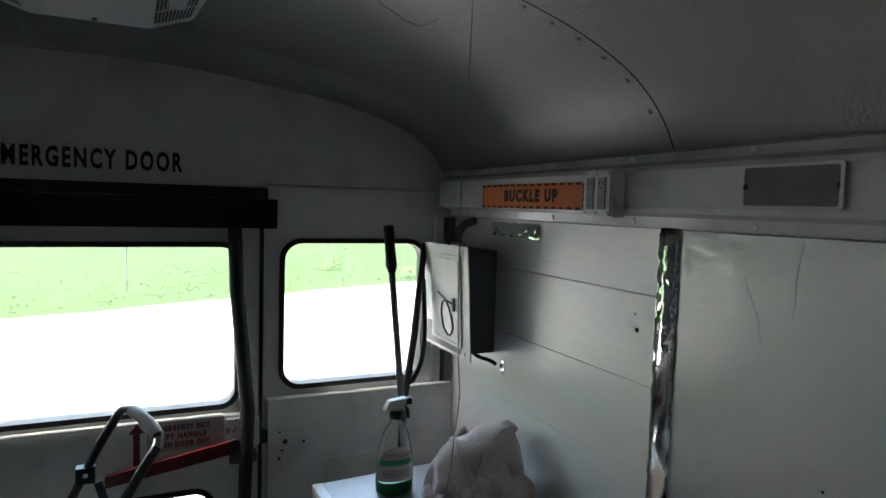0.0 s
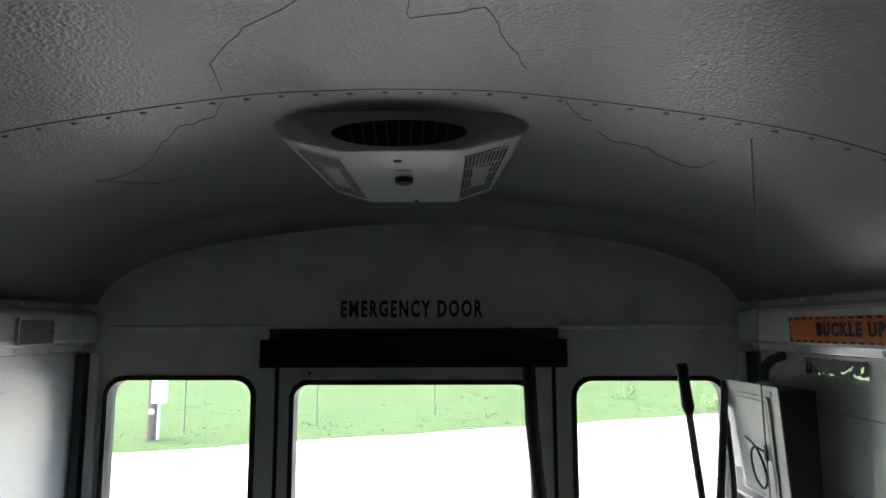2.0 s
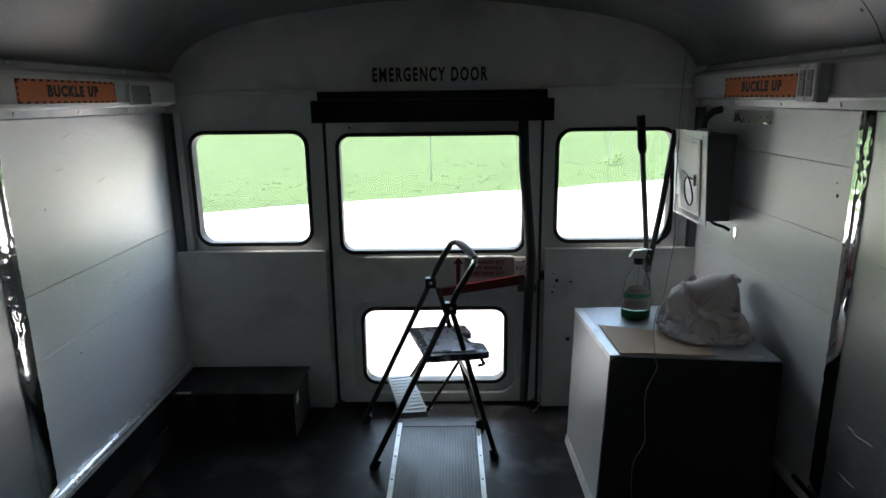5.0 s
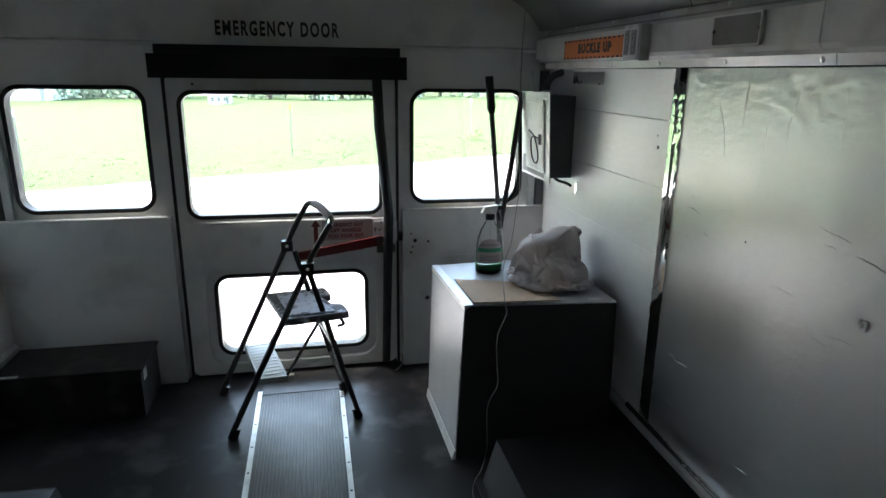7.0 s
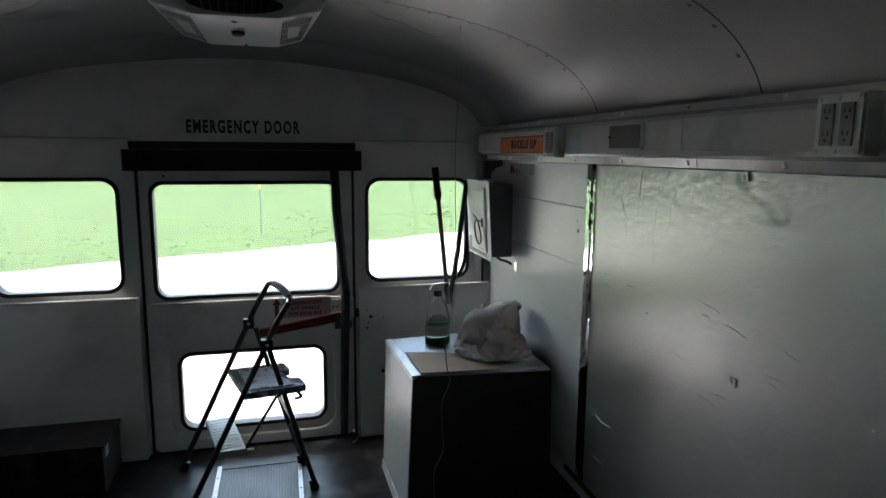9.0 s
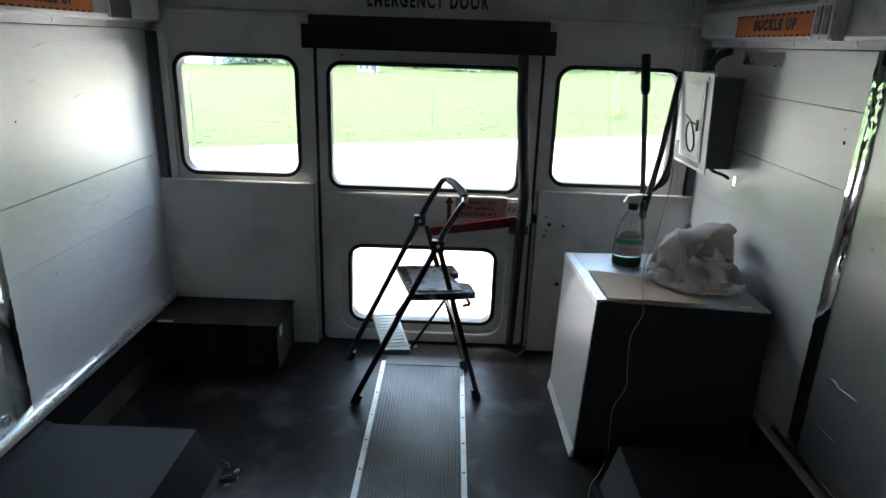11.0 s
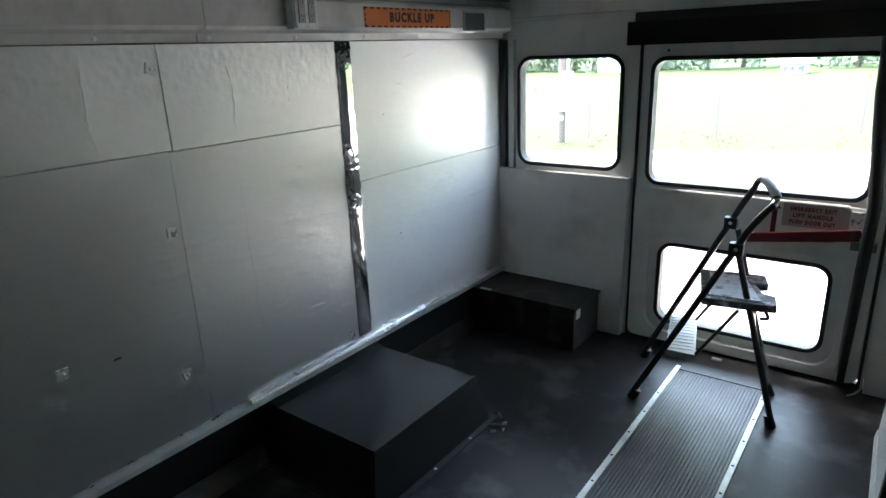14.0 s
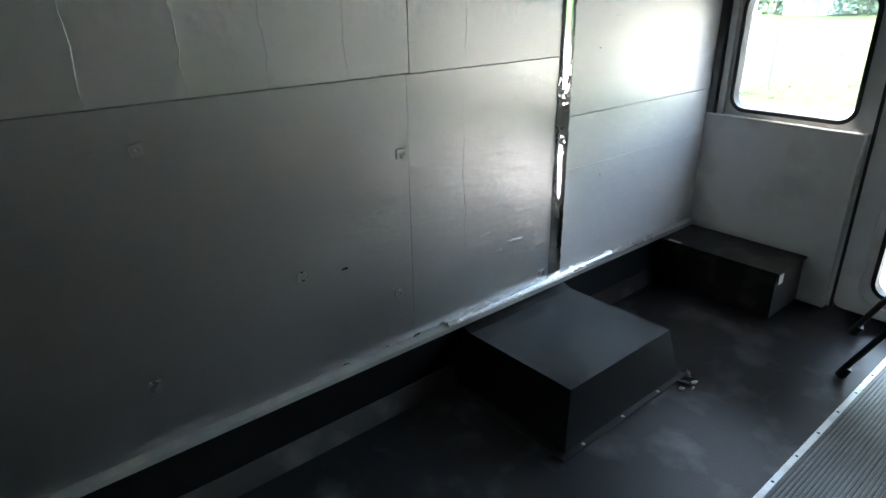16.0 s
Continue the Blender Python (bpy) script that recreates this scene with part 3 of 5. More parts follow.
# ---- foil insulation boards ----
def foil_board(name, s, y0, y1, z0, z1, parent, creases=(), dents=(), rough_top=False, seed=0.0, res=0.007, slack=1.0, facing_mat=M["foil"]):
    """A foil-faced foam board on the side wall: a slightly wavy face with creases and dents, and rolled edges."""
    ny, nz = max(2, round(abs(y1 - y0) / res)), max(2, round((z1 - z0) / res))
    verts, faces = [], []
    for i in range(ny + 1):
        y = y0 + (y1 - y0) * i / ny
        for k in range(nz + 1):
            z = z0 + (z1 - z0) * k / nz
            d = 0.0012 * slack * noise.noise((y * 2.1 + seed, z * 2.6, 1.7 * s))
            d += 0.0009 * slack * noise.noise((y * 7 + seed, z * 16, 4.1)) ** 2 * 2
            w = noise.noise((y * 8 + seed, z * 34, 9.3))
            d += 0.0006 * slack * max(0, w - 0.36) * 4
            if rough_top:
                u = max(0.0, 1 - (1.335 - z) / 0.22) * (0.55 if s > 0 else 1.0)
                d += 0.0009 * u * noise.noise((y * 30, z * 46, seed)) + 0.0013 * u * noise.noise((y * 40, z * 52, seed)) + 0.0018 * u * abs(noise.noise((y * 60, z * 24, 3 + seed)))
            for cy, cz, depth, rad in dents:
                q = (y - cy) ** 2 + (z - cz) ** 2
                if q < 9 * rad * rad:
                    d -= depth * math.exp(-q / (rad * rad))
            verts.append((s * (1.120 - d), y, z))
    for i in range(ny):
        for k in range(nz):
            a = i * (nz + 1) + k
            q = (a, a + 1, a + nz + 2, a + nz + 1)
            faces.append(q if s * (y1 - y0) > 0 else q[::-1])
    base = len(verts)
    border = [i * (nz + 1) for i in range(ny + 1)] + [ny * (nz + 1) + k for k in range(1, nz + 1)] + [i * (nz + 1) + nz for i in range(ny - 1, -1, -1)] + [k for k in range(nz - 1, 0, -1)]
    verts += [(s * 1.1545, verts[b][1], verts[b][2]) for b in border]
    for k in range(len(border)):
        j = (k + 1) % len(border)
        faces.append((border[k], border[j], base + j, base + k))
    me = bpy.data.meshes.new(name)
    me.from_pydata(verts, [], faces)
    ob = part_mesh(name, me, facing_mat, parent, smooth=60)
    if s < 0:
        me.flip_normals()
    for cy, ca, cz0, cz1, cut in creases:
        if min(y0, y1) < cy < max(y0, y1):
            pts = []
            for k in range(25):
                z = cz0 + (cz1 - cz0) * k / 24
                pts.append((s * 1.1199, cy + ca * (cz1 - z) + 0.012 * noise.noise((z * 9, cy * 9, 0.3)) + 0.004 * noise.noise((z * 40, cy * 9, 0.9)), z))
            part("crease", rod(pts, [abs(cut) * 0.5 * (0.35 + 0.65 * math.sin(math.pi * (k + 0.5) / 25)) for k in range(25)], 6), M["foil"] if cut > 0 else M["crack"], ob, smooth=60)
    return ob


def press_lines(board, s, y0, y1, z0, z1, count, seed):
    """Short shallow folds pressed into the foil, nearly level, as parts of the board."""
    r = random.Random(seed)
    for _ in range(count):
        y, z, n = r.uniform(y0, y1), r.uniform(z0, z1), r.uniform(0.02, 0.09)
        tilt = r.uniform(-0.12, 0.25)
        pts = [(s * 1.1196, y + n * (k / 10 - 0.5), z + tilt * n * (k / 10 - 0.5) + 0.004 * noise.noise((k * 0.5, y * 7, z * 5))) for k in range(11)]
        part("crease", rod(pts, [0.0013 * math.sin(math.pi * (k + 0.4) / 10.8) for k in range(11)], 6), M["foil"], board, smooth=60)


LUGS = {-1: [(-1.739, 1.276), (-1.757, 0.845), (-1.784, 0.420), (-2.098, 0.568), (-2.442, 0.971), (-2.506, 0.407), (-1.118, 0.275)], 1: [(-1.746, 1.322), (-1.757, 0.860), (-2.45, 0.97), (-2.5, 0.42), (-0.963, 1.108)]}
for s, nm, wall in ((-1, "left", "wall_left"), (1, "right", "wall_right")):
    ins = thing("foil_insulation", (s * 1.15, -2.5, 0.234), "silver foil-faced foam insulation boards on the side wall, dented and creased", "insulation", kind="structure")
    dents = [(y, z, 0.0035, 0.016) for y, z in LUGS[s]]
    if s < 0:
        rear = [(0.236, 0.6523, 0.0), (0.6533, 0.8475, 3.0), (0.8505, 1.334, 6.0)]
        for z0, z1, sd in rear:
            board = foil_board("board", s, -0.03, -1.045, z0, z1, ins, seed=sd, res=0.011, slack=0.7, facing_mat=M["foilmatt"])
            press_lines(board, s, -0.95, -0.2, z0 + 0.05, z1 - 0.05, 4, 30 + int(sd))
        up = [(c, 0.03, 1.07, 1.32, h * (1.1 if h > 0 else 0.45)) for c, h in ((-1.305, -0.0025), (-1.51, 0.003), (-1.915, 0.003), (-2.13, 0.003), (-2.33, 0.0035), (-2.53, 0.0035), (-2.75, -0.002))]
        foil_board("board", s, -1.05, -1.713, 1.062, 1.334, ins, up, dents, True, 10.0, 0.005, facing_mat=M["foilupper"])
        foil_board("board", s, -1.716, -2.95, 1.064, 1.334, ins, up, dents, True, 14.0, 0.005, facing_mat=M["foilupper"])
        low = foil_board("board", s, -1.05, -1.7255, 0.236, 1.059, ins, [(-1.52, 0.02, 0.45, 1.05, 0.0006)], dents, False, 17.0, slack=0.8)
        press_lines(low, s, -1.65, -1.15, 0.35, 1.0, 7, 5)
        low = foil_board("board", s, -1.727, -2.95, 0.236, 1.061, ins, [(-1.93, 0.02, 0.5, 1.05, 0.0006), (-2.34, 0.02, 0.4, 1.05, 0.0006)], dents, False, 21.0, slack=0.9)
        press_lines(low, s, -2.75, -1.80, 0.40, 1.0, 16, 8)
        foil_board("board", s, -2.953, FRONT, 0.236, 1.334, ins, res=0.05, seed=25.0)
    else:
        for z0, z1, sd in ((0.236, 0.7848, 30.0), (0.7858, 0.9900, 33.0), (0.9920, 1.1880, 36.0), (1.1905, 1.334, 38.0)):
            foil_board("board", s, -0.03, -1.045, z0, z1, ins, (), dents, seed=sd, res=0.011, slack=0.7, facing_mat=M["foilmatt"])
        foil_board("board", s, -1.05, -2.95, 1.05, 1.334, ins, [(-1.42, 0.01, 1.06, 1.33, 0.0009), (-1.217, -0.33, 1.12, 1.31, 0.0008), (-1.50, 0.1, 1.15, 1.33, 0.002), (-1.62, -0.15, 1.12, 1.30, 0.002), (-1.34, 0.05, 1.2, 1.33, 0.0018)], dents, True, 41.0, 0.005, 0.8, M["foilmid"])
        low = foil_board("board", s, -1.05, -2.95, 0.236, 1.05, ins, (), dents, True, 41.0, 0.008, 0.8, M["foilmid"])
        press_lines(low, s, -2.1, -1.15, 0.75, 1.04, 14, 51)
        press_lines(low, s, -2.1, -1.15, 0.35, 0.75, 5, 52)
        foil_board("board", s, -2.953, FRONT, 0.236, 1.334, ins, res=0.05, seed=45.0)
    for i, (y, z) in enumerate(LUGS[s]):
        if i == len(LUGS[s]) - 1 and s > 0:
            continue
        wsh = thing("washer_plate", (s * 1.118, y, z), "small square metal washer plate holding foil insulation", "washer", "washer plates on the insulation")
        w = 0.010 if s > 0 else 0.0135
        bm = block(s * 1.1150, s * 1.126, y - w, y + w, z - w, z + w, 0.0015)
        bmesh.ops.rotate(bm, cent=(s * 1.118, y, z), matrix=Matrix.Rotation(radians((i * 37) % 25 - 12), 3, "X"), verts=bm.verts)
        part("plate", bm, M["zinc"], wsh)
        bm = bmesh.new()
        dome(bm, (s * 1.1150, y, z), (-s, 0, 0), 0.0055, 0.003)
        part("screw", bm, M["zinc"], wsh)


def crinkled(name, s, y0, y1, z0, z1, x, label, seed, amp=0.0022, res=0.006, ragged=0.004, flare=0.0, material=M["tape"], bulge=0.0):
    """A strip of crinkled foil tape on the side wall, with a torn outline."""
    ny, nz = max(3, round(abs(y1 - y0) / res)), max(3, round(abs(z1 - z0) / res))
    bm = bmesh.new()
    g = []
    for i in range(ny + 1):
        row = []
        for k in range(nz + 1):
            y, z = y0 + (y1 - y0) * i / ny, z0 + (z1 - z0) * k / nz
            if i in (0, ny):
                y += ragged * noise.noise((z * 40, seed, i))
            if k in (0, nz):
                z += ragged * noise.noise((y * 40, seed, k))
            off = 0.0
            if flare:
                # rolled over the edge: a quarter round
                roll = k / nz * math.pi / 2
                z, off = z0 + (z1 - z0) * math.sin(roll), flare * math.cos(roll)
            if z1 - z0 > 0.6:
                rough_bit = max(0.0, noise.noise((z * 5, seed, 0.5)) + 0.12) * 2.5
                d = amp * (0.10 * abs(noise.noise((y * 70, z * 2.0, seed))) + 0.25 * noise.noise((z * 3.1, seed, 7.5)) + 0.8 * rough_bit * (0.5 * abs(noise.noise((y * 40, z * 32, seed))) + 0.3 * noise.noise((y * 80, z * 70, seed + 3))))
            else:
                d = amp * (0.6 * abs(noise.noise((y * 22, z * 20, seed))) + 0.40 * noise.noise((y * 60, z * 52, seed + 3)) + 0.2 * noise.noise((y * 120, z * 110, seed + 5)))
            d += bulge * (1 - (2 * i / ny - 1) ** 2)
            row.append(bm.verts.new((s * (x - d - off), y, z)))
        g.append(row)
    for i in range(ny):
        for k in range(nz):
            bm.faces.new((g[i][k], g[i + 1][k], g[i + 1][k + 1], g[i][k + 1]))
    got = bmesh.ops.extrude_face_region(bm, geom=bm.faces[:])
    bmesh.ops.translate(bm, verts=[v for v in got["geom"] if isinstance(v, bmesh.types.BMVert)], vec=(s * 0.003, 0, 0))
    t = part(name, bm, material, smooth=50)
    return tagged(t, label, "foil tape", "foil tape on the insulation")


crinkled("foil_tape", -1, -1.012, -1.082, 0.24, 1.345, 1.1175, "shiny crinkled aluminium tape over the board joint", 2.0, 0.0018, res=0.004, bulge=0.0013)
crinkled("foil_tape", 1, -1.018, -1.076, 0.24, 1.338, 1.1175, "shiny crinkled aluminium tape over the board joint", 7.0, 0.0018, res=0.004, bulge=0.0018)
crinkled("foil_tape", -1, -0.06, -1.60, 0.2325, 0.2500, 1.1185, "shiny crinkled aluminium tape along the ledge", 12.0, 0.0010, 0.003, 0.003, 0.024, M["tapeworn"])
crinkled("foil_tape", -1, -1.60, -2.10, 0.235, 0.245, 1.1165, "torn remains of aluminium tape along the ledge", 14.0, 0.006, 0.007, 0.010)
crinkled("foil_tape", 1, -0.95, -1.9, 0.235, 0.250, 1.1165, "shiny crinkled aluminium tape along the ledge", 15.0, 0.0012, 0.005, 0.006, 0.012)
crinkled("foil_tape", 1, -0.30, -0.57, 1.283, 1.325, 1.116, "patch of crinkled aluminium tape under the header beam", 19.0, 0.002, 0.003)
crinkled("foil_tape", 1, -0.382, -0.402, 0.858, 0.903, 1.1165, "torn scrap of aluminium tape below the electric box", 23.0, 0.004)

crinkled("foil_tape", -1, -1.955, -1.975, 0.548, 0.553, 1.1185, "torn shiny scrap in the foil facing", 31.0, 0.002, 0.002, 0.002)
crinkled("foil_tape", -1, -1.105, -1.130, 0.262, 0.292, 1.1180, "torn shiny scrap in the foil facing", 35.0, 0.003, 0.004)
for s, y, z, r in ((1, -0.963, 1.108, 0.006), (1, -0.955, 1.142, 0.003), (-1, -0.86, 1.075, 0.003), (-1, -0.80, 0.60, 0.003), (1, -1.40, 0.93, 0.003)):
    bm = bmesh.new()
    dome(bm, (s * 1.1195, y, z), (-s, 0, 0), r, 0.001)
    tagged(part("foil_puncture", bm, M["crack"]), "small dark puncture in the foil facing", "puncture", "punctures in the foil")


# ---- signs, outlets and lamp lenses on the beams ----
def sign(s, yc, zc):
    right = (0, -s, 0)
    m = facing((s * 1.0515, yc, zc), right)
    th = thing("buckle_up_sign", m.translation, "orange vinyl BUCKLE UP sign with a black dashed border", "sign", "buckle up signs")
    bm = block(-0.246, 0.246, -0.033, 0.033, 0.0, 0.0015)
    bm.transform(m)
    part("sign_plate", bm, M["orange"], th)
    bm = bmesh.new()
    for k in range(30):
        x = -0.238 + k * 0.476 / 29
        for y in (-0.0295, 0.0295):
            if k % 2 == 0:
                box(bm, x - 0.0085, x + 0.0085, y - 0.003, y + 0.003, 0.0016, 0.0021)
    for x in (-0.242, 0.242):
        for k in range(4):
            y = -0.024 + k * 0.016
            box(bm, x - 0.003, x + 0.003, y - 0.0045, y + 0.0045, 0.0016, 0.0021)
    bm.transform(m)
    part("dashed_border", bm, M["ink"], th, "black dashed border")
    for word, x, wide in (("BUCKLE", -0.029, 0.177), ("UP", 0.110, 0.056)):
        lettering("lettering", word, 0.042, m @ pose(x, 0, 0.002), M["ink"], th, wide, 0.0024, "black " + word + " lettering")


sign(1, -0.600, 1.402)
sign(-1, -0.755, 1.410)


def outlet(s, yc, zc):
    m = facing((s * 1.051, yc, zc), (0, -s, 0))
    th = thing("outlet_box", m.translation, "metal surface box with two grey double power outlets", "power outlet", "outlet boxes on the beams")
    bm = block(-0.047, 0.047, -0.050, 0.050, 0.0, 0.030, 0.012, 4)
    bm.transform(m)
    part("back_box", bm, M["alu"], th, smooth=40)
    bm = block(-0.043, 0.043, -0.047, 0.047, 0.0302, 0.036, 0.003)
    bm.transform(m)
    cover = part("cover_plate", bm, M["alu"], th, "bright zinc cover plate", smooth=40)
    for x in (-0.019, 0.019):
        bm = block(x - 0.012, x + 0.012, -0.034, 0.034, 0.0362, 0.0395, 0.002)
        bm.transform(m)
        r = part("receptacle", bm, M["receptacle"], th, "mid-grey double receptacle")
        bm = bmesh.new()
        for y in (-0.018, 0.018):
            for dx in (-0.005, 0.005):
                box(bm, x + dx - 0.001, x + dx + 0.001, y, y + 0.008, 0.0396, 0.0399)
            box(bm, x - 0.002, x + 0.002, y - 0.009, y - 0.005, 0.0396, 0.0399)
        bm.transform(m)
        part("slots", bm, M["ink"], r)
    for x, y in ((-0.037, -0.043), (0.037, -0.043), (-0.037, 0.043), (0.037, 0.043), (0, 0.043), (0, -0.043)):
        bm = bmesh.new()
        dome(bm, (x, y, 0.036), (0, 0, 1), 0.004, 0.002)
        bm.transform(m)
        part("screw", bm, M["ledge"], cover)


outlet(1, -0.932, 1.406)
outlet(1, -2.065, 1.420)
outlet(-1, -1.285, 1.420)


def lamp_lens(s, yc, zc, w, h):
    m = facing((s * 1.0515, yc, zc), (0, -s, 0))
    th = thing("marker_lamp", m.translation, "unlit rectangular clear-lensed lamp on the header beam", "lamp", "marker lamps on the beams")
    bm = ring(rounded(-w / 2 + 0.006, w / 2 - 0.006, -h / 2 + 0.005, h / 2 - 0.005, 0.004, 3), rounded(-w / 2, w / 2, -h / 2, h / 2, 0.006, 3), 0.0, 0.008)
    bm.transform(m @ Matrix.Rotation(radians(90), 4, "X"))
    part("bezel", bm, M["beam"], th)
    bm = block(-w / 2 + 0.006, w / 2 - 0.006, -h / 2 + 0.005, h / 2 - 0.005, 0.001, 0.006, 0.002)
    bm.transform(m)
    part("lens", bm, M["lens"], th, "grey prismatic lens")
    for x in (-w / 2 + 0.004, w / 2 - 0.012):
        bm = bmesh.new()
        dome(bm, (x + 0.004, 0, 0.006), (0, 0, 1), 0.005, 0.003)
        bm.transform(m)
        part("screw", bm, M["blackpl"], th)


lamp_lens(1, -1.360, 1.416, 0.174, 0.072)
lamp_lens(-1, -0.343, 1.403, 0.156, 0.076)


# ---- ceiling air unit ----
def air_unit():
    cx = 0.026
    th = thing("ceiling_air_unit", (cx, -0.68, 1.84), "white plastic ceiling air conditioner cover with side grilles", "air conditioner")
    P = lambda x, y, z: Vector((cx + x, y, z))
    rim = [P(-0.225, -0.897, 1.835), P(0.225, -0.897, 1.835), P(0.270, -0.84, 1.828), P(0.215, -0.42, 1.832), P(-0.215, -0.42, 1.832), P(-0.270, -0.84, 1.828)]
    low = [P(-0.247, -0.845, 1.800), P(-0.125, -0.868, 1.766), P(0.125, -0.868, 1.766), P(0.247, -0.845, 1.800), P(0.205, -0.470, 1.770), P(0.115, -0.412, 1.752), P(-0.115, -0.412, 1.752), P(-0.205, -0.470, 1.770)]
    bm = bmesh.new()
    vs = [bm.verts.new(p) for p in rim + low + [p + Vector((0, 0, 0.012)) for p in rim]]
    bmesh.ops.convex_hull(bm, input=vs)
    bmesh.ops.delete(bm, geom=[v for v in bm.verts if not v.link_faces], context="VERTS")
    bmesh.ops.dissolve_limit(bm, angle_limit=radians(3), verts=bm.verts, edges=bm.edges)
    bevel(bm, 0.010, 3, 12)
    part("cover", bm, M["whitepl"], th, smooth=35)

    def on(quad, u, v, lift):
        a, b, c, d = quad
        n = (b - a).cross(d - a).normalized()
        n = -n if n.z > 0 else n
        return a.lerp(b, u).lerp(d.lerp(c, u), v) + n * lift

    def slab(bm, quad, u0, u1, v0, v1, h0, h1):
        q = [(u0, v0), (u1, v0), (u1, v1), (u0, v1)]
        hexa(bm, [on(quad, u, v, h0) for u, v in q] + [on(quad, u, v, h1) for u, v in q])

    for quad in ((low[0], low[1], low[6], low[7]), (low[3], low[2], low[5], low[4])):
        bm = bmesh.new()
        slab(bm, quad, 0.14, 0.93, 0.10, 0.90, -0.004, 0.0025)
        g = part("side_grille", bm, M["ink"], th, "dark slotted side grille")
        bm = bmesh.new()
        for k in range(12):
            u = 0.14 + 0.79 * k / 11
            slab(bm, quad, u - 0.0065, u + 0.0065, 0.10, 0.90, 0.0, 0.0030)
        for k in range(5):
            v = 0.10 + 0.80 * k / 4
            slab(bm, quad, 0.14, 0.93, v - 0.006, v + 0.006, 0.0, 0.0029)
        part("grille_lattice", bm, M["whitepl"], g)
    front = (P(-0.20, -0.893, 1.830), P(0.20, -0.893, 1.830), P(0.17, -0.872, 1.768), P(-0.17, -0.872, 1.768))
    bm = bmesh.new()
    for h in (-0.008, 0.003):
        ringv = [bm.verts.new(on(front, 0.5 + 0.37 * math.cos(a), 0.50 + 0.40 * math.sin(a), h)) for a in np.linspace(0, 2 * math.pi, 28, endpoint=False)]
        bm.faces.new(ringv)
    outlet_dark = part("front_outlet", bm, M["ink"], th, "dark oval front outlet with fins")
    for k in range(9):
        bm = bmesh.new()
        u = 0.24 + 0.52 * k / 8
        hh = 0.38 * math.sqrt(max(0, 1 - ((u - 0.5) / 0.36) ** 2))
        slab(bm, front, u - 0.006, u + 0.006, 0.50 - hh, 0.50 + hh, 0.0, 0.008)
        part("fin", bm, M["darkgrey"], outlet_dark)
    mid = (low[1], low[2], low[5], low[6])
    bm = bmesh.new()
    slab(bm, mid, 0.40, 0.56, 0.30, 0.58, 0.0, 0.0025)
    part("control_plate", bevel(bm, 0.001), M["cream"], th)
    bm = bmesh.new()
    lathe(bm, (0, 0, 0), [(0.022, 0), (0.020, 0.012), (0.012, 0.015)], 18)
    bm.transform(Matrix.Translation(on(mid, 0.47, 0.43, 0.003)) @ Matrix.Rotation(math.pi, 4, "X"))
    part("knob", bm, M["blackpl"], th, "dark control knob", smooth=40)
    for u, v, r in ((0.46, 0.14, 0.011), (0.53, 0.93, 0.006)):
        bm = bmesh.new()
        dome(bm, on(mid, u, v, 0.001), (0, 0, -1), r, 0.004)
        part("screw", bm, M["blackpl"], th)


air_unit()

# thin dark cracks in the ceiling paint
CRACKS = [
    [(-0.27, -1.05), (-0.25, -1.16), (-0.14, -1.28), (0.0, -1.37), (0.085, -1.385), (0.075, -1.28), (0.18, -1.31), (0.22, -1.21), (0.26, -1.11)],
    [(0.05, -1.47), (0.085, -1.42), (0.13, -1.45)],
    [(0.34, -1.0), (0.38, -0.92), (0.41, -0.90)],
    [(0.43, -0.85), (0.47, -0.80), (0.55, -0.79), (0.58, -0.75), (0.655, -0.70), (0.69, -0.71), (0.695, -0.80)],
    [(-0.29, -0.99), (-0.34, -0.92), (-0.41, -0.90), (-0.48, -0.83), (-0.56, -0.72), (-0.66, -0.65), (-0.72, -0.66), (-0.62, -0.55), (-0.52, -0.57)],
]
for line in CRACKS:
    pts = []
    for (x0, y0), (x1, y1) in zip(line, line[1:]):
        for k in range(6):
            t = k / 6
            x = x0 + (x1 - x0) * t + 0.006 * noise.noise((x0 * 9 + t * 5, y0 * 7, 0.5))
            y = y0 + (y1 - y0) * t + 0.010 * noise.noise((x0 * 5, y0 * 9 + t * 5, 2.5))
            pts.append((x, y, ceiling_z(x) - (0.0035 if y < -1.02 else 0.0005)))
    tagged(part("ceiling_crack", rod(pts, 0.0006, 5), M["crack"]), "thin dark crack in the ceiling paint", "crack", "ceiling cracks")

